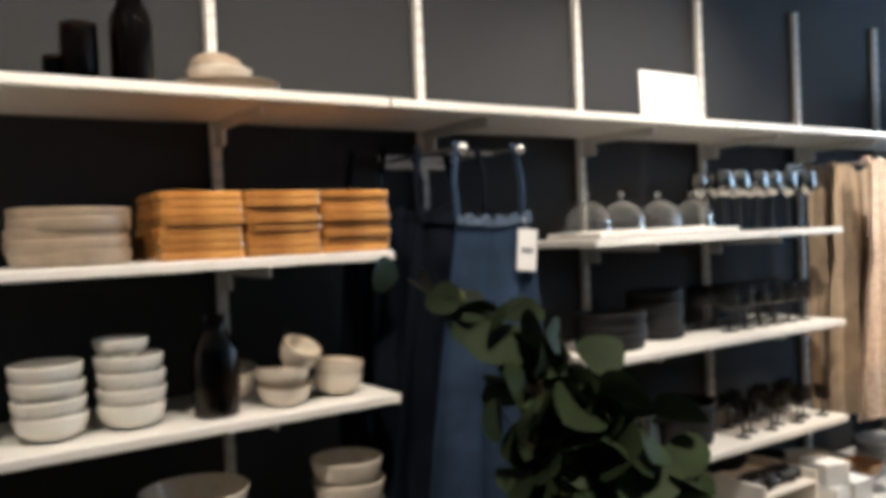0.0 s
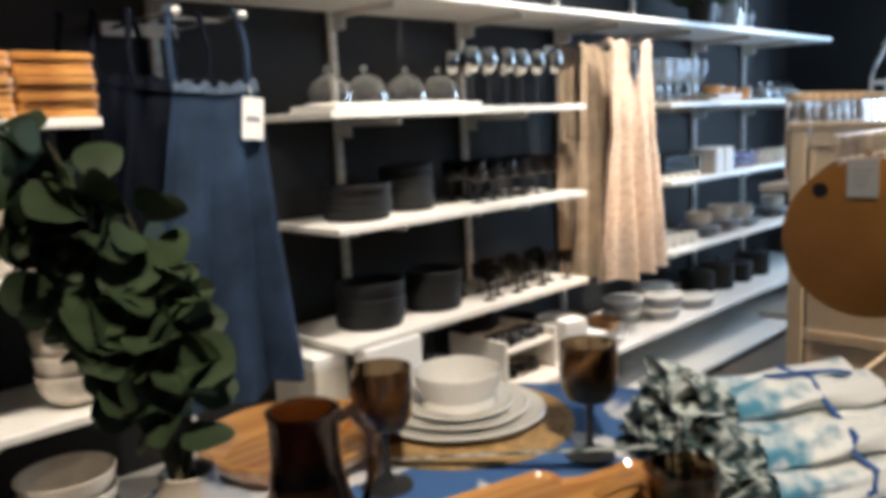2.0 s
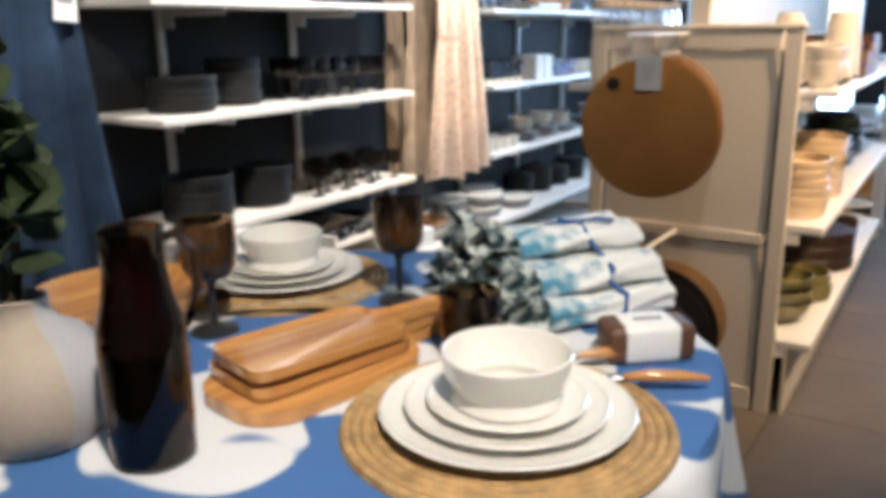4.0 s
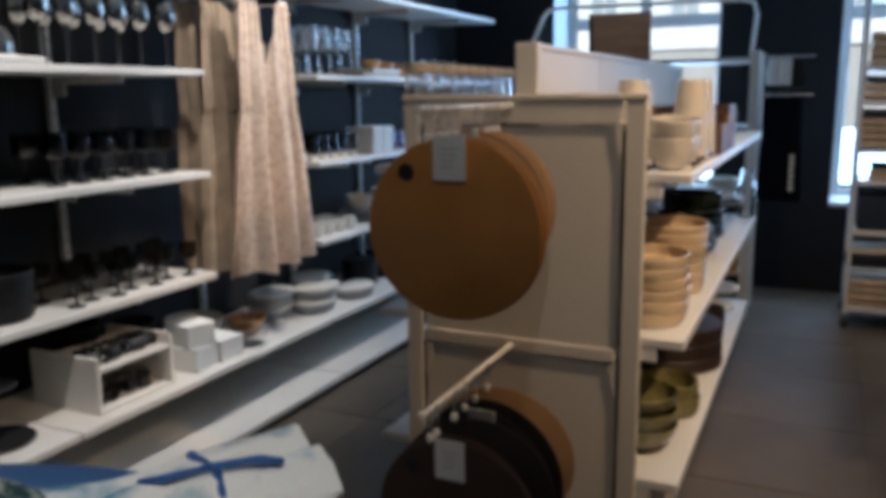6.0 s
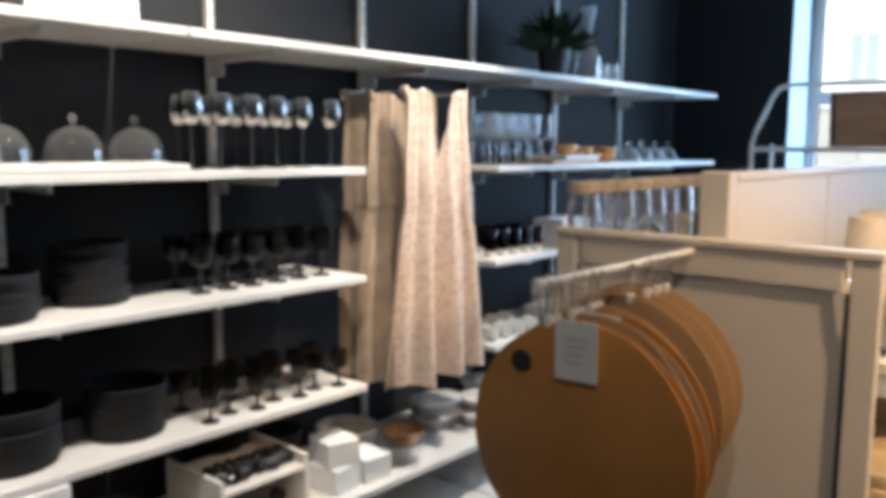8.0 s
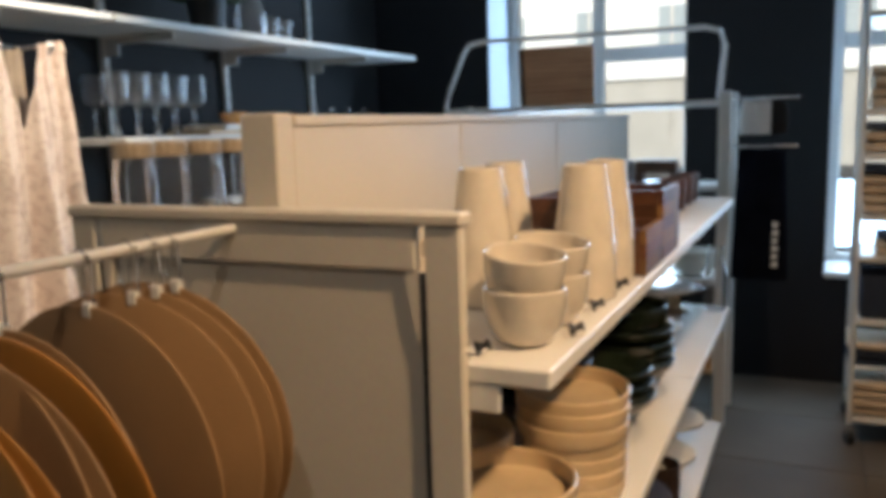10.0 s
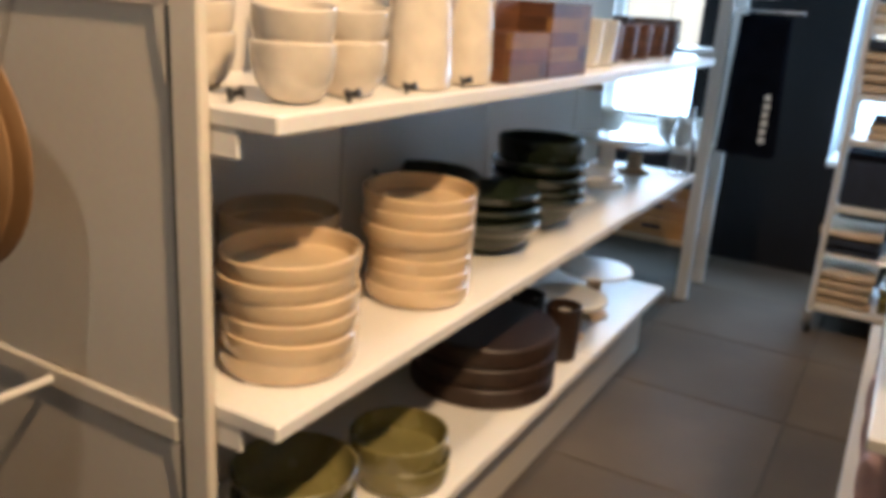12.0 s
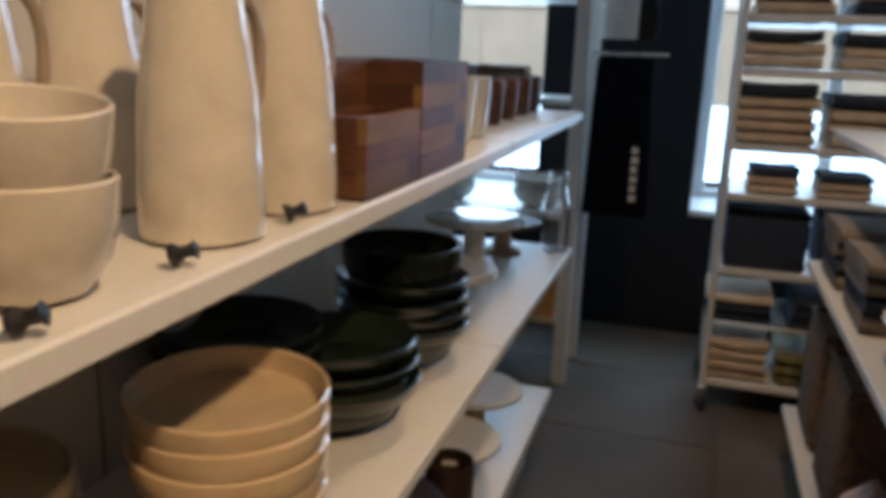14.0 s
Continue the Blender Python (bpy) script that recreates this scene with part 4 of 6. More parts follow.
apron_rail(0.305, "white and chrome apron rail on the dark wall")
apron_rail(2.42, "white and chrome apron rail on the dark wall")
apron("denim_apron", 0.295, -0.015, 1.44, 0.565, 0.245, 0.47, M_DENIM, "washed blue denim apron hanging from a rail", 0.098, 3, lean=-0.03, stitch=M_FRAY)
apron("navy_apron", 0.225, 0.065, 1.45, 0.60, 0.24, 0.44, M_NAVY, "dark navy apron hanging behind a denim one", 0.10, 4, lean=-0.02)
apron("navy_apron", 0.17, 0.15, 1.47, 0.58, 0.25, 0.40, M_NAVY, "dark navy cotton apron hanging on a rail", 0.10, 5)
apron("navy_apron", 0.12, 0.24, 1.47, 0.60, 0.25, 0.40, M_NAVY, "dark navy cotton apron hanging on a rail", 0.10, 6)
tg = thing("price_tag", pose(0.395, -0.042, 1.342, 0, 6, 0), "white paper price tag on a denim apron", "price tag")
part("card", box(-0.034, -0.001, -0.057, 0.034, 0.001, 0.057), M_PAPER, tg)
part("print", box(-0.022, -0.0018, -0.010, 0.020, -0.0012, 0.006), M_INK, tg)
part("string", tube([(0, 0, 0.056), (-0.01, 0.012, 0.09)], 0.0012, 5), M_PAPER, tg)
vneck(2.400, -0.02, 1.625, 0.565, M_PINK, "pink and cream printed linen pinafore apron on a rail", 0.162, 0.240, 8)
vneck(2.335, 0.085, 1.615, 0.58, M_BEIGE, "beige striped linen pinafore hanging behind a pink one", 0.165, 0.235, 9, 0.03)
vneck(2.31, 0.18, 1.615, 0.60, M_BEIGE, "beige striped linen pinafore hanging behind another", 0.17, 0.23, 10, 0.02)


# ---- goods on the wall shelves ----
def wall_goods():
    z_top, zA1, zA2, zA3 = 1.745, 1.360, 0.996, 0.63
    put("cylinder_vase", cached("cyl_vase", lambda: lathe(vessel([(0.034, 0), (0.038, 0.004), (0.041, 0.06), (0.040, 0.145)], 0.004), 32), M_BOTTLE), at(-0.695, 0.16, z_top), "dark glossy cylinder vase on the top shelf", "vase")
    put("cylinder_vase", cached("cyl_vase_s", lambda: lathe(vessel([(0.020, 0), (0.022, 0.004), (0.023, 0.075)], 0.003), 28), M_BOTTLE), at(-0.745, 0.18, z_top), "small dark glossy cylinder vase on the top shelf", "vase")
    put("tall_bottle", cached("tall_bottle", lambda: lathe(vessel([(0.042, 0), (0.047, 0.005), (0.048, 0.15), (0.044, 0.175), (0.030, 0.198), (0.027, 0.225), (0.032, 0.230), (0.032, 0.245)], 0.004), 36), M_BOTTLE), at(-0.585, 0.15, z_top), "tall dark glossy bottle on the top shelf", "bottle")
    stack("plate", "top_plate", flat_plate(0.125, 0.014), M_TAUPE, -0.365, 0.16, z_top, 3, 0.009, "speckled grey-brown plate on the top shelf", "plate", "stoneware on the top shelf")
    put("bowl", cached("top_bowl", bowl(0.080, 0.042, 0.005, 0.5), M_STONE), at(-0.38, 0.16, z_top + 0.024), "speckled cream bowl on a stack of plates", "bowl", "stoneware on the top shelf")
    put("bowl", cached("top_bowl2", bowl(0.066, 0.036, 0.005, 0.5), M_TAUPE), pose(-0.385, 0.16, z_top + 0.104, 180, 5, 0), "upturned speckled bowl on a stack", "bowl", "stoneware on the top shelf")
    # first bay
    stack("plate", "taupe_plate", deep_plate(0.126, 0.034), M_TAUPE, -0.735, 0.15, zA1, 5, 0.022, "taupe glazed plate in a stack", "plate", "stack of taupe plates", 0.004)
    def tray_mesh():
        """A rounded-corner tray with a bulging rim."""
        b = bmesh.new()
        rings = []
        for inset, z in ((0.004, 0.0), (0.001, 0.002), (0.0, 0.009), (0.0008, 0.0165), (0.003, 0.0188), (0.008, 0.018), (0.016, 0.008)):
            ring = []
            R, W, D = 0.024, 0.0955, 0.13
            for cx, cy, a0 in ((W - R, D - R, 0), (R - W, D - R, 90), (R - W, R - D, 180), (W - R, R - D, 270)):
                for k in range(9):
                    a = radians(a0 + 90 * k / 8)
                    ring.append(b.verts.new((cx + (R - inset) * math.cos(a), cy + (R - inset) * math.sin(a), z)))
            rings.append(ring)
        for p, q in zip(rings, rings[1:]):
            for i in range(len(p)):
                k = (i + 1) % len(p)
                b.faces.new((p[i], p[k], q[k], q[i]))
        b.faces.new(rings[0])
        b.faces.new(rings[-1])
        return b
    me = cached("teak_tray", tray_mesh, M_AMBER)
    r = random.Random(3)
    for c, n in ((-0.475, 8), (-0.283, 8), (-0.091, 8)):
        for i in range(n):
            put("wooden_tray", me, at(c + r.uniform(-0.0025, 0.0025), 0.15 + r.uniform(-0.008, 0.008), zA1 + 0.0005 + i * 0.0192, r.uniform(-1.2, 1.2)), "glossy amber wooden tray in a stack", "tray", "stacks of wooden trays")
    for x, n in ((-0.795, 4), (-0.63, 4)):
        stack("bowl", "white_bowl_a", cup_bowl(0.075, 0.052), M_WHITEC, x, 0.13, zA2, n, 0.036, "white glazed bowl in a stack", "bowl", "stacks of white bowls", 0.004, 2)
    stack("bowl", "white_bowl_b", cup_bowl(0.060, 0.040), M_WHITEC, -0.645, 0.135, zA2 + 0.157, 1, 0.03, "small white glazed bowl on a stack", "bowl", "stacks of white bowls")
    put("bottle", cached("shelf_bottle", lambda: lathe(vessel([(0.044, 0), (0.052, 0.006), (0.055, 0.06), (0.055, 0.145), (0.050, 0.170), (0.030, 0.193), (0.026, 0.215), (0.029, 0.232)], 0.0035), 36), M_BOTTLE), at(-0.445, 0.10, zA2), "dark brown glass bottle on a shelf", "bottle")
    for x, y, n in ((-0.36, 0.24, 2), (-0.275, 0.10, 2), (-0.125, 0.12, 2)):
        stack("bowl", "beige_bowl", cup_bowl(0.067, 0.054), M_STONE, x, y, zA2, n, 0.034, "speckled beige bowl in a stack", "bowl", "speckled bowls", 0.006, 8)
    put("cup", cached("jug_cup", cup_bowl(0.052, 0.062), M_STONE), pose(-0.245, 0.11, zA2 + 0.088, 28, 15, 0), "speckled beige cup tipped over bowls", "cup", "speckled bowls")
    for key, z0 in (("beige_bowl", 0.050), ("jug_cup", 0.057)):
        me = MESHES[key]
        me.materials.append(M_RIM)
        for f in me.polygons:
            if f.center.z > z0:
                f.material_index = 1
    for x, rr in ((-0.50, 0.125), (-0.10, 0.095), (-0.85, 0.12)):
        stack("bowl", "sand_bowl_%d" % (rr * 1000), bowl(rr, 0.085), M_STONE, x, 0.13, zA3, 3, 0.055, "large speckled beige bowl in a stack", "bowl", "large beige bowls", 0.004)
    for x in (-1.70, -1.25):
        stack("bowl", "white_bowl_a", cup_bowl(0.075, 0.052), M_WHITEC, x, 0.13, zA2, 3, 0.036, "white glazed bowl in a stack", "bowl", "stacks of white bowls", 0.004, 2)
        stack("plate", "taupe_plate", deep_plate(0.126, 0.034), M_TAUPE, x, 0.15, zA3, 5, 0.028, "taupe glazed plate in a stack", "plate", "stack of taupe plates", 0.004)
    for x in (-1.1, -0.55, -0.15):
        stack("bowl", "sand_bowl_125", bowl(0.125, 0.085), M_STONE, x, 0.12, 0.272, 3, 0.05, "large speckled beige bowl in a stack", "bowl", "large beige bowls", 0.004)
    # middle bay
    b1, b2, b3, b4 = 1.358, 0.990, 0.608, 0.272
    s = thing("display_plinth", at(0, 0, b1), "flat white display box under glass domes", "box")
    part("box", box(0.72, 0.0, 0.0, 1.40, 0.24, 0.020, 0.003), M_WHITE, s)
    for x in (0.80, 0.955, 1.14, 1.31):
        g = thing("glass_cloche", at(x, 0.13, b1 + 0.021), "clear glass cloche dome with a knob", "cloche", "row of glass domes")
        sub("dome", cached("dome", lambda: lathe([(0.074, 0), (0.075, 0.030), (0.070, 0.055), (0.055, 0.080), (0.030, 0.096), (0.0008, 0.101), (0.0008, 0.098), (0.029, 0.093), (0.053, 0.078), (0.0675, 0.054), (0.0725, 0.030), (0.0715, 0), (0.074, 0)], 36), M_THIN), g)
        sub("knob", cached("dome_knob", lambda: lathe([(0, 0), (0.006, 0.001), (0.005, 0.008), (0.011, 0.016), (0.011, 0.024), (0, 0.030)], 20), M_GLASS), g, at(0, 0, 0.100))
        sub("base", cached("dome_base", lambda: lathe([(0, 0), (0.082, 0), (0.084, 0.003), (0.082, 0.006), (0, 0.006)], 36), M_WHITEC), g, at(0, 0, -0.0008))
    rj = random.Random(31)
    for i in range(11):
        g = thing("silver_wine_glass", at(1.48 + (i % 6) * 0.104 + 0.045 * (i // 6) + rj.uniform(-.008, .008), 0.12 + 0.15 * (i // 6) + rj.uniform(-.01, .01), b1), "tall wine glass with a silvered bowl and a thin dark stem", "wine glass", "silvered wine glasses")
        sub("bowl", cached("silver_bowl", lambda: lathe(vessel([(0.006, 0), (0.022, 0.010), (0.034, 0.032), (0.036, 0.050), (0.031, 0.080), (0.027, 0.096)], 0.0015), 28), M_SILVER), g, at(0, 0, 0.128))
        sub("stem", cached("silver_stem", lambda: lathe([(0, 0), (0.034, 0), (0.034, 0.002), (0.008, 0.008), (0.0035, 0.02), (0.0035, 0.118), (0.007, 0.129), (0, 0.130)], 24), M_BLACKMET), g)
    stack("plate", "black_plate", deep_plate(0.116, 0.030), M_BLACK, 0.925, 0.17, b2, 5, 0.022, "matt black stoneware plate in a stack", "plate", "stacks of black plates", 0.005)
    stack("plate", "black_plate_s", deep_plate(0.103, 0.028), M_BLACK, 1.215, 0.235, b2, 8, 0.020, "matt black stoneware plate in a stack", "plate", "stacks of black plates", 0.005)
    for i in range(12):
        goblet("dark_goblet", 1.50 + (i % 6) * 0.094, 0.13 + 0.14 * (i // 6), b2, 0.160, 0.038, M_SMOKE, M_BLACKMET, "dark smoked wine glass with a black foot", "dark wine glasses", "goblet_dark")
    stack("plate", "black_bowl", deep_plate(0.122, 0.050), M_BLACK, 0.955, 0.17, b3, 5, 0.027, "deep black stoneware plate in a stack", "plate", "stacks of black plates", 0.005)
    stack("plate", "black_bowl_s", deep_plate(0.112, 0.045), M_BLACK, 1.27, 0.17, b3, 5, 0.026, "deep black stoneware plate in a stack", "plate", "stacks of black plates", 0.006)
    for i in range(14):
        goblet("small_goblet", 1.48 + (i % 7) * 0.085, 0.07 + 0.13 * (i // 7) + 0.03 * (i % 2), b3, 0.125, 0.032, M_SMOKE, M_BLACKMET, "small smoked glass with a black stem", "small dark glasses", "goblet_small")
    # lower shelf
    sg = thing("white_box_sign", at(0.90, 0.02, b4), "white upright display card with small print", "sign")
    part("card", box(-0.135, -0.03, 0.0, 0.125, 0.03, 0.31, 0.004), M_PAPER, sg)
    pr = bmesh.new()
    for k, w in enumerate((0.10, 0.07, 0.05, 0.03)):
        box(-w, -0.0316, 0.20 - k * 0.035, w * 0.8, -0.0306, 0.206 - k * 0.035, bm=pr)
    part("print", pr, M_FAINT, sg)
    gb = thing("cardboard_box", at(0.765, 0.20, b4), "off-white cardboard box on a low shelf", "box")
    part("body", box(-0.138, -0.118, 0, -0.002, 0.118, 0.258, 0.004), M_CREAM, gb)
    part("lid", box(-0.140, -0.120, 0.258, 0.0, 0.120, 0.30, 0.004), M_PAPER, gb)
    cs = thing("two_tier_stand", at(1.165, 0.09, b4), "black metal two-tier cake stand", "cake stand")
    part("lower_plate", lathe([(0, 0), (0.105, 0), (0.112, 0.006), (0.110, 0.010), (0, 0.008)], 40), M_BLACKMET, cs, smooth=True)
    part("upper_plate", lathe([(0, 0.165), (0.070, 0.165), (0.076, 0.171), (0.074, 0.175), (0, 0.173)], 40), M_BLACKMET, cs, smooth=True)
    part("pole", tube([(0, 0, 0.005), (0, 0, 0.28)], 0.006, 12), M_BLACKMET, cs, smooth=True)
    cb = thing("cubby_box", at(1.60, 0.06, b4), "open white wooden cubby box with dark goods", "box")
    part("side", box(-0.165, -0.10, 0, -0.150, 0.20, 0.185, 0.002), M_WHITE, cb)
    part("side", box(0.150, -0.10, 0, 0.165, 0.20, 0.185, 0.002), M_WHITE, cb)
    part("shelf", box(-0.150, -0.10, 0.135, 0.150, 0.20, 0.148, 0.002), M_WHITE, cb)
    part("bottom", box(-0.150, -0.10, 0.0, 0.150, 0.20, 0.012, 0.002), M_WHITE, cb)
    part("back", box(-0.150, 0.19, 0.012, 0.150, 0.20, 0.135, 0.001), M_WHITE, cb)
    r = random.Random(9)
    me = cached("napkin_ring", lambda: lathe([(0.016, -0.018), (0.021, -0.018), (0.022, 0), (0.021, 0.018), (0.016, 0.018), (0.015, 0), (0.016, -0.018)], 20), M_BLACKMET)
    for i in range(16):
        put("napkin_ring", me, pose(1.475 + (i % 8) * 0.036, 0.02 + 0.06 * (i // 8) + r.uniform(-.01, .01), b4 + 0.171, 90, 0, r.uniform(0, 180)), "black metal napkin ring in a box", "napkin ring", "black napkin rings")
    for i in range(6):
        put("napkin_ring", me, pose(1.49 + i * 0.044, 0.02 + r.uniform(-.01, .04), b4 + 0.035, 90, 0, r.uniform(0, 180)), "black metal napkin ring in a box", "napkin ring", "black napkin rings")
    stack("bowl", "black_bowl_low", bowl(0.085, 0.06), M_BLACK, 1.86, 0.25, b4, 4, 0.035, "black stoneware bowl in a stack", "bowl", "stacks of black bowls")
    stack("bowl", "black_bowl_low", bowl(0.085, 0.06), M_BLACK, 1.66, 0.31, b4, 5, 0.035, "black stoneware bowl in a stack", "bowl", "stacks of black bowls")
    wb = cached("white_carton", lambda: box(-0.06, -0.07, 0, 0.06, 0.07, 0.085, 0.003), M_PAPER, False)
    put("white_carton", wb, at(1.93, 0.03, b4, 5), "small white carton on a low shelf", "box", "white cartons")
    put("white_carton", wb, pose(1.94, 0.04, b4 + 0.087, 0, 0, -12), "small white carton on a low shelf", "box", "white cartons")
    put("white_carton", wb, at(2.07, 0.02, b4, -4), "small white carton on a low shelf", "box", "white cartons")
    put("pink_bowl", cached("pink_bowl", bowl(0.12, 0.10, 0.005, 0.4), M_STONE), at(2.18, 0.24, b4), "wide pale stoneware bowl on a low shelf", "bowl")
    put("wooden_bowl", cached("wood_bowl_low", bowl(0.085, 0.065, 0.006, 0.45), M_BOARD), at(2.36, 0.12, b4), "brown wooden bowl on a low shelf", "bowl")
    put("glass_bowl", cached("glass_bowl_low", bowl(0.09, 0.075, 0.003, 0.6), M_GLASS), at(2.24, 0.02, b4), "clear glass bowl on a low shelf", "bowl")
    for x, y, n in ((2.62, 0.18, 3), (2.80, 0.06, 4), (2.98, 0.20, 3), (3.10, 0.04, 2)):
        rd = random.Random(int(x * 100))
        for k in range((n + 1) // 2):
            d = thing("lidded_dish", pose(x + rd.uniform(-0.012, 0.012), y + rd.uniform(-0.01, 0.01), b4 + 0.001 + 0.062 * k, 0, 0, rd.uniform(-8, 8)), "oblong grey stoneware dish with a white lid", "dish", "stacks of lidded dishes")
            oval = Matrix.Diagonal((1.18, 0.92, 1, 1))
            sub("bowl", cached("oval_dish", lambda: lathe(vessel([(0.078, 0), (0.086, 0.004), (0.097, 0.03), (0.100, 0.044)], 0.005), 40, m=oval), M_GREYC), d)
            sub("lid", cached("oval_lid", lambda: lathe([(0, 0.0), (0.102, 0.0), (0.104, 0.004), (0.102, 0.011), (0.085, 0.0145), (0, 0.015)], 40, m=oval), M_WHITEC), d, at(0, 0, 0.0462))
    for x, h in ((3.35, 0.15), (3.60, 0.16), (3.85, 0.13), (4.10, 0.15)):
        p = thing("black_pot", at(x, 0.15, b4), "black lidded pot on a low shelf", "pot", "black pots")
        sub("body", cached("pot_body_%d" % (h * 100), lambda h=h: lathe(vessel([(0.085, 0), (0.092, 0.006), (0.095, h - 0.02)], 0.004), 32), M_BLACK), p)
        sub("lid", cached("pot_lid", lambda: lathe([(0, 0), (0.097, 0), (0.097, 0.006), (0.05, 0.018), (0.012, 0.022), (0.010, 0.034), (0.016, 0.042), (0, 0.046)], 32), M_BLACK), p, at(0, 0, h - 0.02))
    # far bay
    c1, c2, c3 = 1.352, 0.965, 0.605
    for i in range(10):
        goblet("wine_glass", 2.84 + (i % 5) * 0.094 + 0.04 * (i // 5), 0.08 + 0.14 * (i // 5), c1, 0.215, 0.045, M_GLASS, M_GLASS, "clear wine glass on a shelf", "clear wine glasses", "goblet_clear")
    fb = thing("flat_box", at(3.40, 0.10, c1), "flat wooden box with a white lid", "box")
    part("tray", box(-0.19, -0.09, 0, 0.19, 0.12, 0.018, 0.002), M_PINE, fb)
    part("lid", box(-0.10, -0.095, 0.018, 0.19, 0.12, 0.038, 0.002), M_PAPER, fb)
    for i, x in enumerate((3.52, 3.66, 3.74, 3.88)):
        stack("bowl", "wood_cup", bowl(0.058, 0.045, 0.004, 0.5), M_BOARD, x, 0.14, c1 + (0.039 if x < 3.6 else 0), 2 if i % 2 else 1, 0.03, "small reddish wooden bowl", "bowl", "small wooden bowls")
    for x in (4.10, 4.24, 4.39, 4.55):
        g = thing("glass_cloche", at(x, 0.12, c1 + 0.001), "small clear glass dome on a base", "cloche", "small glass domes")
        sub("dome", cached("dome", lambda: None, M_GLASS), g, Matrix.Diagonal((0.8, 0.8, 0.8, 1)))
        sub("knob", cached("dome_knob", lambda: None, M_GLASS), g, at(0, 0, 0.082))
    for i in range(10):
        g = thing("tumbler_set", at(2.85 + (i % 5) * 0.085, 0.08 + 0.12 * (i // 5), c2), "dark glass tumbler on a white base", "glass", "dark tumblers")
        sub("cup", cached("tumb_cup", lambda: lathe(vessel([(0.026, 0), (0.030, 0.004), (0.032, 0.085)], 0.002), 24), M_BROWNGLASS), g, at(0, 0, 0.03))
        sub("base", cached("tumb_base", lambda: lathe([(0, 0), (0.022, 0), (0.026, 0.028), (0, 0.03)], 24), M_WHITEC), g)
    for x in (3.36, 3.47):
        put("white_carton", cached("carton_b", lambda: box(-0.05, -0.08, 0, 0.05, 0.08, 0.135, 0.003), M_PAPER, False), at(x, 0.10, c2), "white carton on a shelf", "box", "white cartons")
    for i in range(10):
        put("lilac_tumbler", cached("lilac", lambda: lathe(vessel([(0.028, 0), (0.032, 0.004), (0.036, 0.095)], 0.002), 24), M_LILAC), at(3.62 + (i % 5) * 0.085, 0.10 + 0.12 * (i // 5), c2), "pale lilac glass tumbler", "glass", "lilac tumblers")
    for x in (4.15, 4.35, 4.6):
        stack("bowl", "pink_small", bowl(0.065, 0.05), M_STONE, x, 0.13, c2, 2, 0.03, "small pale stoneware bowl", "bowl", "small pale bowls")
    for i in range(8):
        put("cup", cached("cup_small", cup_bowl(0.038, 0.06, 0.003), M_WHITEC), at(2.86 + (i % 4) * 0.095, 0.08 + 0.13 * (i // 4), c3), "small white stoneware cup", "cup", "white cups")
    for x, n in ((3.40, 4), (3.65, 5), (3.92, 3), (4.4, 4)):
        stack("plate", "grey_plate", flat_plate(0.115, 0.016), M_GREYC, x, 0.16, c3, n, 0.012, "grey stoneware plate in a stack", "plate", "stacks of grey plates")
        stack("bowl", "grey_bowl", bowl(0.075, 0.05), M_STONE, x, 0.16, c3 + n * 0.012 + 0.006, 2, 0.03, "pale stoneware bowl on plates", "bowl", "pale bowls on plates")
    # top shelf
    sgn = thing("price_sign", pose(1.165, 0.085, z_top, -2, 0, 0), "white card price sign in a clear holder", "sign")
    part("card", box(-0.145, -0.002, 0.002, 0.145, 0.002, 0.165), M_PAPER, sgn)
    part("holder_foot", box(-0.145, -0.002, 0.0, 0.145, 0.045, 0.003), M_GLASS, sgn)
    pr = bmesh.new()
    for k in range(6):
        box(-0.08 + 0.022 * k, -0.0034, 0.050, -0.064 + 0.022 * k, -0.0026, 0.068, bm=pr)
    part("print", pr, M_INK, sgn)
    pot = put("plant_pot", cached("plant_pot", lambda: lathe(vessel([(0.055, 0), (0.060, 0.004), (0.075, 0.10), (0.078, 0.135)], 0.005), 32), M_BLACKMET), at(3.42, 0.16, z_top), "dark plant pot on the top shelf", "plant pot")
    pl = thing("pot_plant", at(3.42, 0.16, z_top + 0.11), "bushy green pot plant on the top shelf", "plant")
    rr = random.Random(21)
    bm = bmesh.new()
    part("soil", lathe([(0, 0), (0.069, 0), (0.069, 0.006), (0, 0.010)], 24), M_STEM, pl)
    for k in range(300):
        a, e = rr.uniform(0, 6.28), rr.uniform(0.35, 1.50)
        d = Vector((math.cos(a) * math.cos(e), math.sin(a) * math.cos(e), math.sin(e)))
        L = rr.uniform(0.14, 0.27)
        s = d.cross(Vector((0, 0, 1))).normalized() * 0.012
        base = Vector((rr.uniform(-.04, .04), rr.uniform(-.04, .04), 0))
        v = [bm.verts.new(p) for p in (base, base + d * L * 0.55 + s, base + d * L + Vector((0, 0, -0.03)), base + d * L * 0.55 - s)]
        bm.faces.new(v[:3])
        bm.faces.new((v[0], v[2], v[3]))
    tagged(part("leaves", bm, M_LEAF, pl), kind="stuff")
    put("decanter", cached("decanter", lambda: lathe(vessel([(0.055, 0), (0.066, 0.006), (0.068, 0.08), (0.052, 0.14), (0.022, 0.19), (0.021, 0.27), (0.033, 0.31), (0.029, 0.345)], 0.003), 32), M_GLASS), at(3.60, 0.09, z_top), "clear glass decanter on the top shelf", "decanter")
    for x in (3.72, 3.81):
        put("tumbler", cached("clear_tumbler", lambda: lathe(vessel([(0.030, 0), (0.034, 0.004), (0.038, 0.085)], 0.002), 28), M_GLASS), at(x, 0.08, z_top), "clear glass tumbler on the top shelf", "glass", "clear tumblers")


wall_goods()


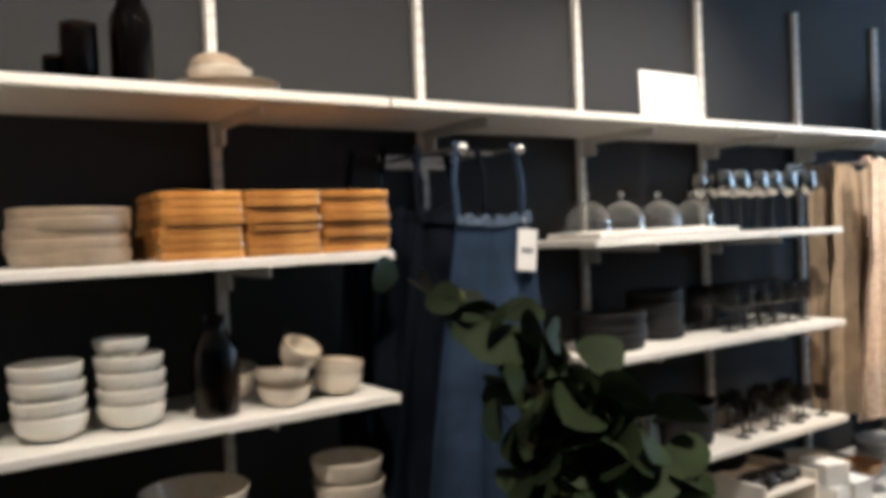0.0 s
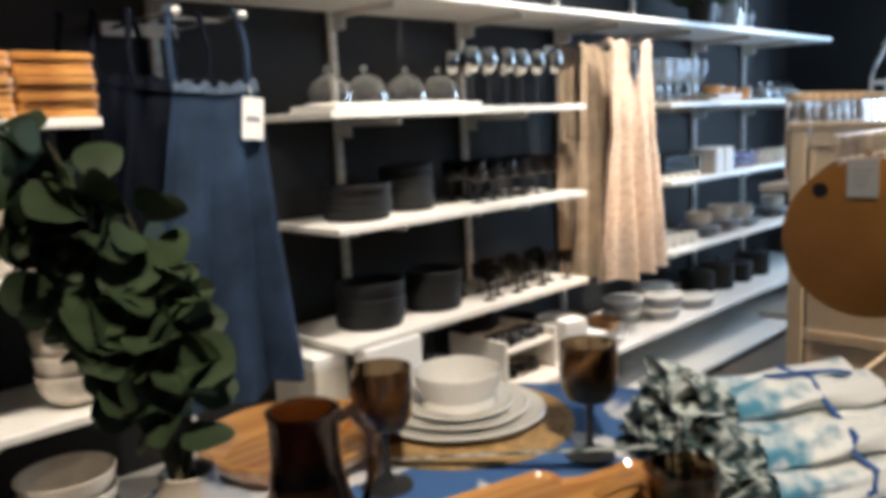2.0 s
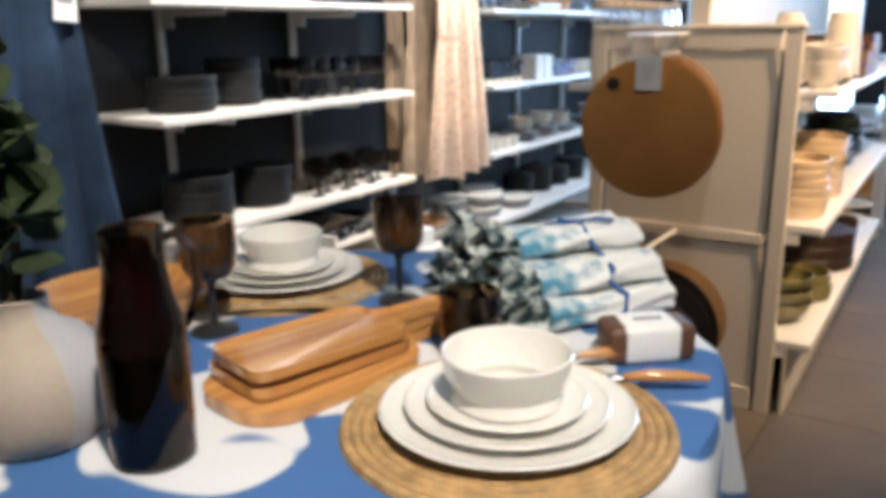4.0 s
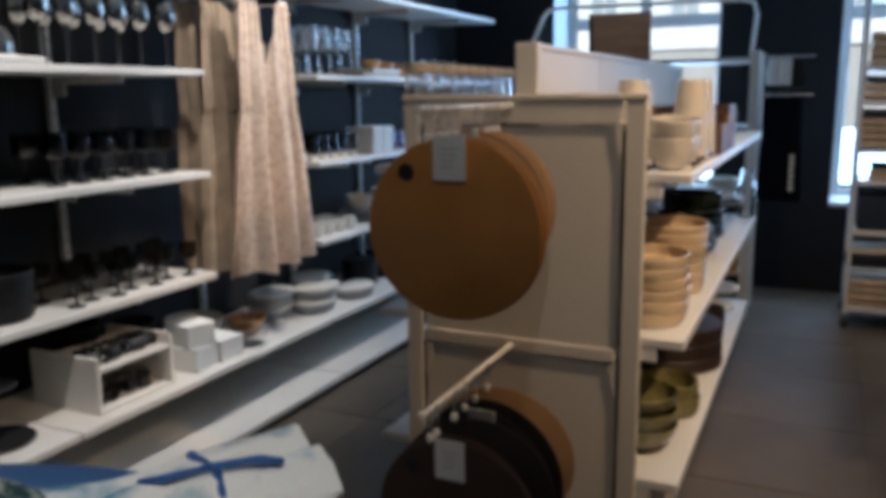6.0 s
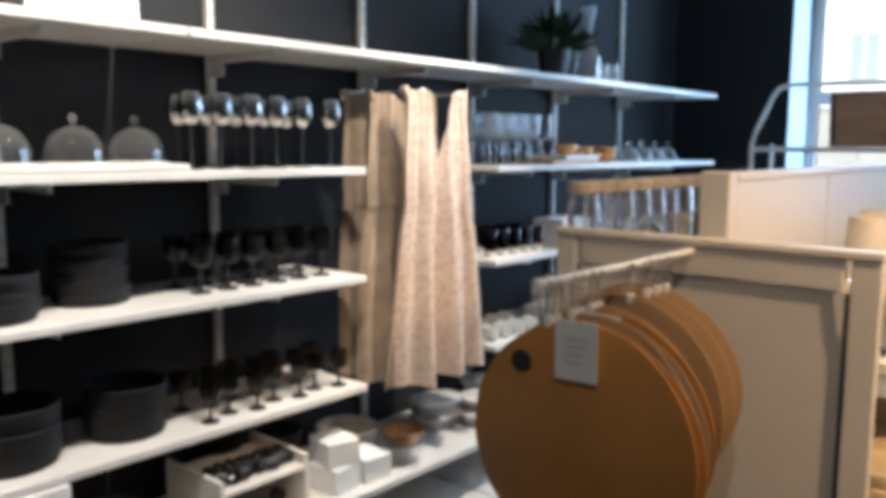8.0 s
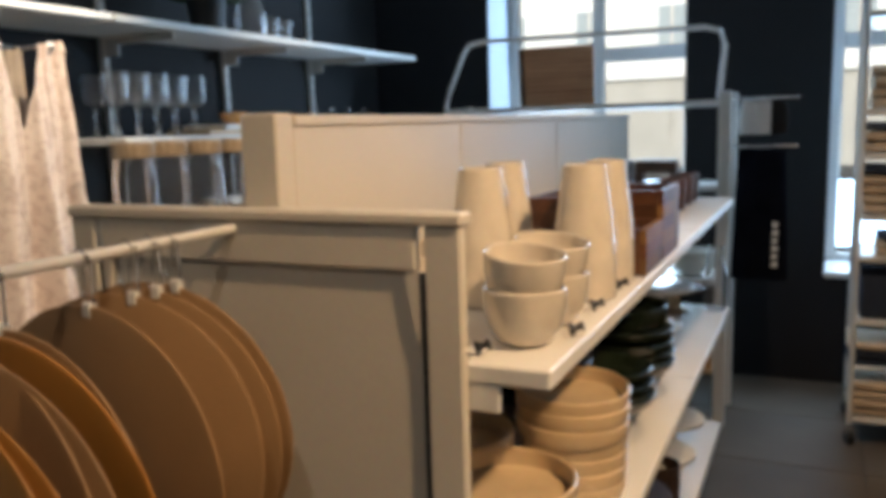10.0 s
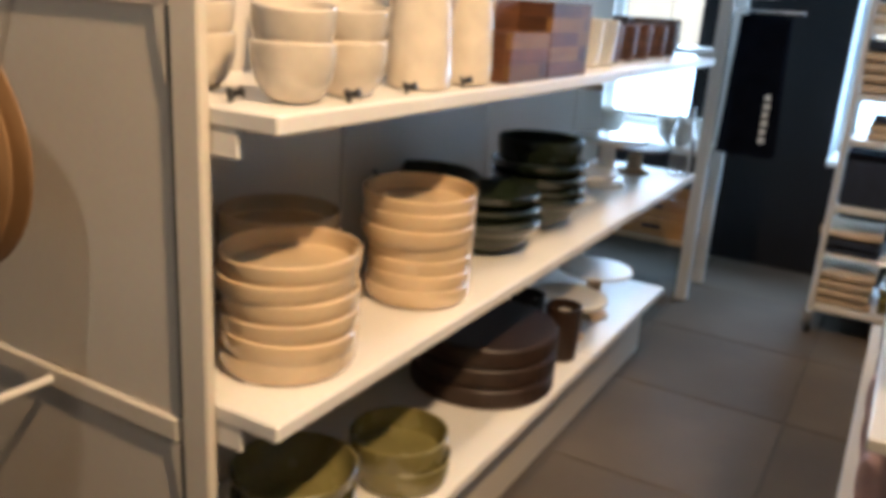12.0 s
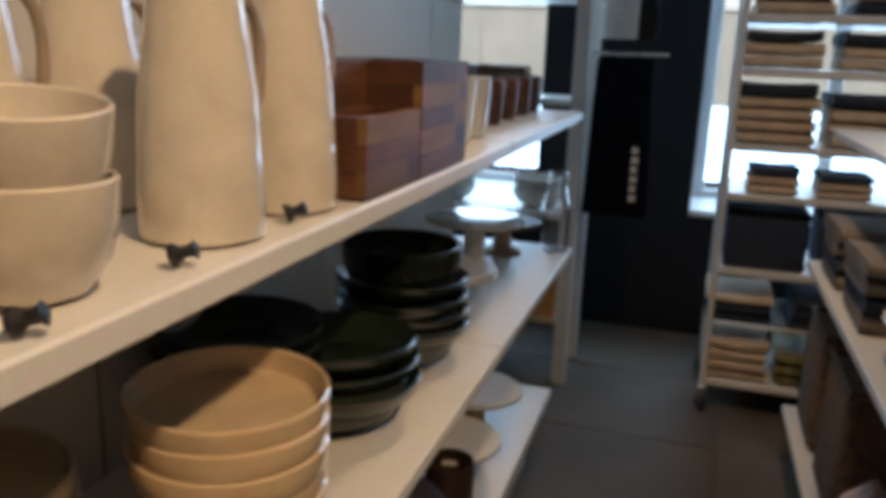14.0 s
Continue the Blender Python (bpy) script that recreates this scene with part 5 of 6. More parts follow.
# ---- goods on the gondola ----
def gondola_goods():
    g1, g2, g3 = 1.063, 0.647, 0.263
    for x, y, n in ((1.822, -1.698, 2), (1.941, -1.698, 2), (1.82, -1.52, 2)):
        me = cached("tea_bowl", cup_bowl(0.0575, 0.078, 0.0045), M_STONE)
        put("bowl", me, at(x, y, g1, 30), "speckled cream stoneware bowl on a shop shelf", "bowl", "stacked cream bowls")
        put("bowl", me, at(x + 0.004, y + 0.006, g1 + 0.048) @ Matrix.Rotation(radians(7), 4, Vector((0.8, -0.6, 0))), "speckled cream bowl tipped on another bowl", "bowl", "stacked cream bowls")
    for x, y in ((2.035, -1.55), (2.135, -1.698), (2.205, -1.53), (2.283, -1.698)):
        c = thing("carafe", at(x, y, g1, -14), "tall tapered cream stoneware carafe with a handle", "carafe", "cream carafes")
        sub("body", cached("carafe_body", lambda: lathe(vessel([(0.047, 0), (0.053, 0.004), (0.054, 0.03), (0.050, 0.12), (0.040, 0.19), (0.036, 0.226)], 0.004), 36), M_STONE), c)
        sub("handle", cached("carafe_handle", lambda: tube([(0.036 + 0.001, 0, 0.19), (0.048, 0, 0.202), (0.060, 0, 0.198), (0.069, 0, 0.185), (0.073, 0, 0.165), (0.073, 0, 0.140), (0.069, 0, 0.115), (0.061, 0, 0.095), (0.050, 0, 0.082)], 0.0055, 10), M_TAUPE), c)
    peg = cached("price_peg", lambda: lathe([(0, 0), (0.008, 0), (0.008, 0.004), (0.004, 0.008), (0.0045, 0.014), (0.007, 0.017), (0, 0.020)], 14, m=Matrix.Scale(1.15, 4)), M_BLACKMET)
    for x, y in ((1.745, -1.655), (1.875, -1.745), (2.035, -1.735), (2.213, -1.735), (2.04, -1.655)):
        put("price_peg", peg, pose(x, y, g1 + 0.009, 74, 0, 30), "small black plastic price peg lying on the shelf", "price peg", "price pegs")
    # wooden boxes of glued blocks
    for bx, by, w, rows, deep in ((2.345, -1.763, 0.175, 3, 0.07), (2.345, -1.690, 0.175, 5, 0.16), (2.525, -1.763, 0.21, 5, 0.16)):
        b = thing("wooden_box", at(bx, by, g1), "patchwork acacia wooden box of glued strips", "box", "dark wooden boxes")
        r = random.Random(int(bx * 100))
        for row in range(rows):
            x, z0 = 0.0, 0.004 + row * 0.0292
            while x < w - 0.001:
                d = min(r.uniform(0.10, 0.20), w - x)
                if w - x - d < 0.03:
                    d = w - x
                part("wood_strip", box(x, 0, z0, x + d, 0.012, z0 + 0.029), r.choice((M_DARKWOOD,) * 6 + (M_YELLOWWOOD,)), b)
                x += d
            for xx in (0, w - 0.012):
                part("wood_strip", box(xx, 0.0125, z0, xx + 0.012, deep - 0.0105, z0 + 0.029), M_DARKWOOD, b)
        part("base", box(0.002, 0.002, 0, w - 0.002, deep - 0.01, 0.004), M_DARKWOOD, b)
        part("back_board", box(0, deep - 0.01, 0.004, w, deep, 0.004 + rows * 0.0292), M_DARKWOOD, b)
    for x, y in ((2.99, -1.66), (3.10, -1.66), (2.99, -1.54), (3.10, -1.54)):
        put("white_beaker", cached("beaker", lambda: lathe(vessel([(0.036, 0), (0.040, 0.004), (0.047, 0.115)], 0.003), 28), M_WHITEC), at(x, y, g1), "tall white beaker on a shop shelf", "beaker", "white beakers")
    for x in (3.27, 3.40, 3.55, 3.72, 3.86):
        put("wooden_pot", cached("wood_pot", lambda: lathe(vessel([(0.036, 0), (0.042, 0.005), (0.046, 0.09), (0.044, 0.10)], 0.005), 24), M_DARKWOOD), at(x, -1.62, g1), "small dark wooden pot", "pot", "wooden pots")
    # plates
    lab = "sand-beige glazed deep plate in a stack"
    stack("plate", "sand_plate_l", deep_plate(0.108, 0.036), M_SAND, 1.885, -1.640, g2, 6, 0.0300, lab, "plate", "stacks of sand plates", 0.004, 1.6)
    stack("plate", "sand_plate_l", deep_plate(0.108, 0.036), M_SAND, 2.042, -1.487, g2, 6, 0.0300, lab, "plate", "stacks of sand plates", 0.004, 1.2)
    stack("plate", "sand_plate_s", deep_plate(0.104, 0.036), M_SAND, 2.265, -1.640, g2, 4, 0.0295, lab, "plate", "stacks of sand plates", 0.003, 0.6)
    stack("plate", "sand_plate_t", deep_plate(0.110, 0.036), M_SAND, 2.255, -1.640, g2 + 0.120, 3, 0.0295, lab, "plate", "stacks of sand plates", 0.005, 2)
    glab, ggrp = "glossy dark green stoneware bowl in a stack", "stacks of dark green bowls"
    for x, y, n in ((2.63, -1.605, 3), (2.55, -1.475, 4), (2.91, -1.605, 4)):
        stack("bowl", "green_cone", bowl(0.112, 0.085, 0.006, 0.40), M_GREENG, x, y, g2, 1, 0.03, "grey-green stoneware bowl under darker bowls", "bowl", ggrp)
        stack("bowl", "green_bowl_l", bowl(0.126, 0.046, 0.007, 0.55), M_GREEN, x, y, g2 + 0.040, n, 0.029, glab, "bowl", ggrp, 0.004, 1.5)
    stack("bowl", "green_deep", deep_plate(0.110, 0.055), M_GREEN, 2.905, -1.605, g2 + 0.178, 1, 0.03, "deep glossy dark green bowl on a stack", "bowl", "stacks of dark green bowls")

    def cake(x, y, z, r, h, mat, top, label):
        c = thing("cake_stand", at(x, y, z), label, "cake stand", "cake stands")
        part("foot", lathe([(0, 0), (r * 0.5, 0), (r * 0.5, 0.006), (r * 0.25, 0.02), (r * 0.2, h - 0.02), (r * 0.35, h - 0.004), (0, h - 0.003)], 32), mat, c, smooth=True)
        part("plate", lathe([(0, h - 0.003), (r * 0.98, h - 0.003), (r, h), (r, h + 0.007), (r * 0.98, h + 0.009), (0, h + 0.006)], 44), top, c, smooth=True)
    cake(3.28, -1.58, g2, 0.115, 0.085, M_WHITEC, M_WHITEC, "white glazed footed cake stand")
    cake(3.55, -1.57, g2, 0.130, 0.150, M_WHITEC, M_WHITEC, "tall white glazed footed cake stand")
    cake(3.84, -1.58, g2, 0.115, 0.09, M_PINE, M_DARKWOOD, "wooden footed cake stand")
    put("glass_bottle", cached("far_bottle", bottle_mesh, M_GLASS), at(3.93, -1.72, g2), "clear glass bottle at the shelf end", "bottle")
    # lowest shelf
    stack("bowl", "olive_bowl", deep_plate(0.102, 0.055), M_OLIVE, 2.225, -1.645, g3, 2, 0.044, "olive green glazed deep bowl", "bowl", "olive bowls", 0.004)
    stack("bowl", "olive_bowl_b", bowl(0.11, 0.07), M_OLIVE, 1.93, -1.62, g3, 3, 0.045, "olive green glazed bowl in a stack", "bowl", "olive bowls", 0.004)
    for i in range(3):
        t = thing("round_wooden_tray", at(2.73 + 0.008 * i, -1.574 + 0.003 * i, g3 + 0.001 + 0.0505 * i, 4 * i), "upturned dark walnut round tray in a stack", "tray", "stack of dark wooden trays")
        sub("rim", cached("tray_rim", lambda: lathe([(0.176, 0), (0.184, 0.001), (0.188, 0.006), (0.187, 0.044), (0.183, 0.049), (0.168, 0.0495), (0.168, 0.040), (0.174, 0.039), (0.176, 0)], 64), M_WALNUT), t)
        sub("board", cached("tray_board", lambda: lathe([(0, 0.041), (0.1675, 0.041), (0.1675, 0.0490), (0, 0.0490)], 64), M_WALNUT), t)
    for x, y in ((2.98, -1.69), (3.0, -1.57)):
        put("dark_cup", cached("dark_cup", lambda: lathe(vessel([(0.040, 0), (0.045, 0.004), (0.050, 0.10), (0.050, 0.155)], 0.004), 28), M_WALNUT), at(x, y, g3), "dark brown wooden cup on a low shelf", "cup", "dark wooden cups")
    for x, h in ((3.13, 0.12), (3.35, 0.15)):
        cake(x, -1.645, g3, 0.115, h, M_PINE, M_WHITEC, "white footed cake stand on a wooden foot")
    cr = thing("wooden_crate", at(4.575, -1.515, 0.261, -90), "pale brown wooden crate with cut-out handles", "crate")
    for z0 in (0.0, 0.092):
        part("plank", box(-0.14, -0.135, z0, 0.14, -0.123, z0 + 0.085, 0.002), M_BOARD, cr)
        part("plank", box(-0.14, 0.123, z0, 0.14, 0.135, z0 + 0.085, 0.002), M_BOARD, cr)
        part("plank", box(-0.14, -0.123, z0, -0.128, 0.123, z0 + 0.085, 0.002), M_BOARD, cr)
        part("plank", box(0.128, -0.123, z0, 0.14, 0.123, z0 + 0.085, 0.002), M_BOARD, cr)
        # thin dark plate on the uncut plank; the hole's shade is its colour
        part("hand_hole", box(-0.04, -0.1358, z0 + 0.035, 0.04, -0.1352, z0 + 0.052), M_SLOT, cr)
    # glass jars with wooden lids on the far side
    r = random.Random(13)
    for i in range(10):
        j = thing("storage_jar", at(1.875 + i * 0.088, -0.955 + r.uniform(-0.006, 0.006), 1.063), "tall clear glass jar with a pale wooden lid", "jar", "glass storage jars")
        sub("body", cached("jar_body", lambda: lathe(vessel([(0.034, 0), (0.038, 0.004), (0.039, 0.10), (0.039, 0.225), (0.034, 0.242), (0.034, 0.256)], 0.0025), 28), M_GLASS), j)
        sub("lid", cached("jar_lid", lambda: lathe([(0, 0), (0.036, 0), (0.038, 0.003), (0.038, 0.024), (0.035, 0.028), (0, 0.028)], 28), M_PALEWOOD), j, at(0, 0, 0.2575))
        part("filling", lathe([(0, 0.004), (0.032, 0.004), (0.035, 0.02), (0.035, r.uniform(0.10, 0.19)), (0, r.uniform(0.10, 0.19))], 24), M_FILL if i % 3 else M_TOWEL, j, smooth=True)


gondola_goods()


# ---- far rack, trolley and side unit ----
def far_rack():
    k = thing("tube_rack", at(4.45, 0, 0), "white tubular display rack standing before a window", "rack")
    part("top_loop", tube([(0, -0.40, 1.45), (0, -0.42, 1.52), (0, -0.50, 1.70), (0, -0.53, 1.735), (0, -0.60, 1.745), (0, -1.60, 1.738), (0, -1.665, 1.72), (0, -1.685, 1.66), (0, -1.665, 1.44)], 0.011, 10), M_WHITE, k, smooth=True)
    for x in (0, 0.30):
        part("post", tube([(x, -0.40, 0), (x, -0.40, 1.45)], 0.012, 10), M_WHITE, k, smooth=True)
    part("wide_post", box(-0.02, -1.715, 0, 0.02, -1.665, 1.47, 0.004), M_WHITE, k)
    part("wide_post", box(0.28, -1.715, 0, 0.32, -1.665, 1.47, 0.004), M_WHITE, k)
    for z in (1.435, 1.07, 0.66, 0.26):
        part("shelf_board", box(-0.02, -1.665, z - 0.024, 0.32, -0.41, z, 0.003), M_WHITE if z > 0.5 else M_PINE, k)
    b = thing("chopping_board", pose(4.50, -0.945, 1.437, 0, -6, 0), "wide grained wooden chopping board leaning upright", "chopping board")
    part("board", box(-0.011, -0.178, 0.001, 0.011, 0.178, 0.268, 0.004, seg=2), M_PLANKY, b)
    part("edge_strip", box(-0.0115, 0.150, 0.006, -0.0105, 0.172, 0.262), M_DARKWOOD, b)
    for y in (-0.75, -1.0, -1.2, -1.4):
        d = thing("wooden_stand", at(4.52, y, 1.071), "dark wooden stand on a rack shelf", "stand", "dark wooden stands")
        part("frame", box(-0.05, -0.09, 0.055, 0.05, 0.09, 0.11, 0.006), M_DARKWOOD, d)
        part("foot", box(-0.05, -0.09, 0.0, 0.05, -0.06, 0.055, 0.004), M_DARKWOOD, d)
        part("foot", box(-0.05, 0.06, 0.0, 0.05, 0.09, 0.055, 0.004), M_DARKWOOD, d)
    for y in (-0.7, -1.1):
        put("crate", cached("rack_crate", lambda: box(-0.10, -0.14, 0, 0.10, 0.14, 0.16, 0.006), M_BOARD, False), at(4.58, y, 0.261), "brown wooden crate on a low rack shelf", "crate", "rack crates")
    for y in (-0.7, -1.1, -1.45):
        stack("bowl", "rack_bowl", bowl(0.10, 0.07), M_WHITEC, 4.56, y - 0.1, 0.661, 2, 0.04, "white bowl on a rack shelf", "bowl", "rack bowls")
    # hanging bar with a navy apron and white mitts
    h = thing("hanging_bar", at(4.50, 0, 1.435), "thin chrome bar reaching out of a rack", "rail")
    part("bar", tube([(0, -1.70, 0), (0, -1.98, 0.0)], 0.006, 8), M_CHROME, h, smooth=True)
    part("bar", tube([(0, -1.70, -0.20), (0, -1.98, -0.20)], 0.006, 8), M_CHROME, h, smooth=True)
    for x in (4.50, 4.54):
        def f(u, v):
            s = 2 * u - 1
            return (0.012 * math.sin(6 * s + 2 * v) * v, s * (0.095 + 0.02 * v), -0.02 - 0.56 * v)
        a = thing("navy_apron", at(x, -1.835, 1.24), "dark navy apron hanging from a chrome bar", "apron", "far navy aprons")
        part("skirt", sheet(f, 20, 16, 0.004), M_NAVY, a, smooth=True)
        part("pocket", sheet(lambda u, v: Vector(f(0.2 + 0.6 * u, 0.5 + 0.3 * v)) + Vector((-0.006, 0, 0)), 10, 6, 0.003), M_NAVY, a, smooth=True)
        for sg in (-1, 1):
            part("strap", tube([(0, sg * 0.07, -0.02), (0, sg * 0.03, 0.0), (0, 0, 0.004)], 0.006, 8), M_NAVY, a, smooth=True)
    bt = thing("button_strip", at(4.478, -1.90, 0.722), "white label strip hanging on a navy apron", "label")
    for i in range(6):
        part("label_piece", box(-0.003, -0.012 + 0.003 * (i % 2), i * 0.034, 0.0, 0.012, i * 0.034 + 0.024), M_PAPER, bt)
    for y in (-1.78, -1.84, -1.90):
        def m(u, v, y=y):
            a = u * 2 * math.pi
            w = 0.026 + 0.014 * math.sin(v * 2.6)
            return (0.012 * math.cos(a), w * math.sin(a), -0.14 * v)
        o = part("oven_mitt", sheet(m, 20, 10, 0.003), M_PAPER if y > -1.88 else M_BLACKMAT, smooth=True)
        o.matrix_basis = at(4.50, y, 1.425)
        tagged(o, "small white cloth oven mitt hanging from a bar", "oven mitt", "hanging oven mitts")


def folded(name, x, y, z, n, w, d, h, mats, label, group, seed):
    """A pile of folded towels with rounded folds and soft sag."""
    r = random.Random(seed)
    zz = z
    for i in range(n):
        hh = h * r.uniform(0.85, 1.15)
        sag = r.uniform(0.0, 0.010)
        ww, dd = w * r.uniform(0.94, 1.02), d * r.uniform(0.94, 1.02)

        def f(u, v, hh=hh, ww=ww, dd=dd, sag=sag):
            a = u * 2 * math.pi
            px = math.copysign(abs(math.cos(a)) ** 0.35, math.cos(a)) * dd / 2
            pz = math.copysign(abs(math.sin(a)) ** 0.6, math.sin(a)) * hh / 2
            return (px, (v - 0.5) * ww, hh / 2 + pz + sag * (2 * v - 1) ** 2 * (i / max(n, 1)))
        bm = sheet(f, 24, 10)
        bmesh.ops.holes_fill(bm, edges=[e for e in bm.edges if e.is_boundary], sides=0)
        bmesh.ops.remove_doubles(bm, verts=bm.verts[:], dist=1e-5)
        o = part(name, bm, mats[i % len(mats)], smooth=True)
        o.matrix_basis = at(x + r.uniform(-.004, .004), y + r.uniform(-.004, .004), zz + 0.001, r.uniform(-2, 2))
        tagged(o, label, "towel", group)
        zz += hh + 0.0015


def trolley():
    x0, x1, y0, y1 = 4.41, 4.81, -2.98, -2.21
    t = thing("shelf_trolley", at(0, 0, 0), "white metal shelf trolley on castors stacked with towels", "trolley")
    for x in (x0, x1):
        for y in (y0, y1):
            part("post", tube([(x, y, 0.09), (x, y, 1.95)], 0.011, 10), M_WHITE, t, smooth=True)
            c = part("castor", lathe([(0, -0.012), (0.030, -0.012), (0.034, -0.006), (0.034, 0.006), (0.030, 0.012), (0, 0.012)], 24, m=Matrix.Translation((x, y, 0.035)) @ pose(0, 0, 0, 90, 0, 20)), M_BLACKMET, t, "black rubber castor", smooth=True)
            part("castor_fork", box(x - 0.012, y - 0.018, 0.04, x + 0.012, y + 0.018, 0.092, 0.003), M_CHROME, t)
    for z in (0.125, 0.535, 0.795, 0.960, 1.205, 1.375, 1.75):
        part("shelf_board", box(x0 - 0.01, y0 + 0.012, z - 0.026, x1 + 0.01, y1 - 0.012, z, 0.004), M_WHITE, t)
    for z in (0.33,):
        for i in range(9):
            part("wire", tube([(x0 + i * 0.05, y0 + 0.01, z), (x0 + i * 0.05, y1 - 0.01, z)], 0.003, 6), M_CHROME, t)
        part("wire", tube([(x0, y0, z + 0.004), (x0, y1, z + 0.004)], 0.005, 6), M_WHITE, t)
    part("back_frame", tube([(x1, y0, 1.95), (x1, y1, 1.95)], 0.011, 10), M_WHITE, t, smooth=True)
    beige, dark = [M_TOWEL], [M_TOWELD]
    D = 0.30
    folded("towel", 4.56, -2.31, 0.126, 4, 0.22, D, 0.034, [M_TOWEL], "cream folded towel in a pile on a trolley", "towel piles", 1)
    folded("towel", 4.56, -2.56, 0.126, 3, 0.24, D, 0.034, [M_OLIVE], "olive folded towel in a pile on a trolley", "towel piles", 2)
    folded("towel", 4.56, -2.82, 0.126, 4, 0.22, D, 0.034, [M_TOWEL], "cream folded towel in a pile on a trolley", "towel piles", 3)
    folded("towel", 4.56, -2.30, 0.339, 3, 0.22, D, 0.030, [M_TOWELD, M_TOWELD, M_TOWEL], "dark folded towel on a wire shelf", "towel piles", 4)
    folded("towel", 4.56, -2.60, 0.339, 3, 0.24, D, 0.030, [M_TOWELD], "dark folded towel on a wire shelf", "towel piles", 5)
    for y in (-2.36, -2.66):
        b = thing("storage_basket", at(4.56, y, 0.536), "dark navy fabric storage box on a trolley", "storage box", "navy storage boxes")
        part("body", box(-0.15, -0.13, 0, 0.15, 0.13, 0.19, 0.014, seg=3), M_TOWELD, b, smooth=True)
        part("rim", box(-0.152, -0.132, 0.180, 0.152, 0.132, 0.205, 0.005), M_NAVY, b)
    folded("towel", 4.52, -2.36, 0.796, 3, 0.16, 0.22, 0.026, [M_TOWEL, M_TOWEL, M_TOWELD], "small folded towel with a dark top", "small towel piles", 6)
    folded("towel", 4.52, -2.58, 0.796, 3, 0.16, 0.22, 0.026, [M_TOWEL, M_TOWEL, M_TOWELD], "small folded towel with a dark top", "small towel piles", 7)
    folded("towel", 4.56, -2.34, 0.961, 5, 0.25, D, 0.041, [M_TOWEL, M_TOWEL, M_TOWEL, M_TOWEL, M_TOWELD], "thick folded sand towel in a tall pile", "tall towel piles", 8)
    folded("towel", 4.56, -2.34, 1.206, 3, 0.24, D, 0.038, [M_TOWEL, M_TOWEL, M_TOWELD], "thick folded sand towel with a dark top", "tall towel piles", 12)
    folded("towel", 4.56, -2.63, 1.206, 3, 0.24, D, 0.038, [M_TOWEL, M_TOWEL, M_TOWELD], "thick folded sand towel with a dark top", "tall towel piles", 13)
    folded("towel", 4.56, -2.63, 0.961, 4, 0.25, D, 0.041, [M_TOWEL, M_TOWEL, M_TOWEL, M_TOWELD], "thick folded sand towel in a tall pile", "tall towel piles", 9)
    folded("towel", 4.56, -2.36, 1.376, 4, 0.24, D, 0.040, [M_TOWEL], "thick folded sand towel in a tall pile", "tall towel piles", 10)
    folded("towel", 4.56, -2.66, 1.376, 3, 0.24, D, 0.040, [M_TOWELD, M_TOWEL], "thick folded towel in a pile", "tall towel piles", 11)


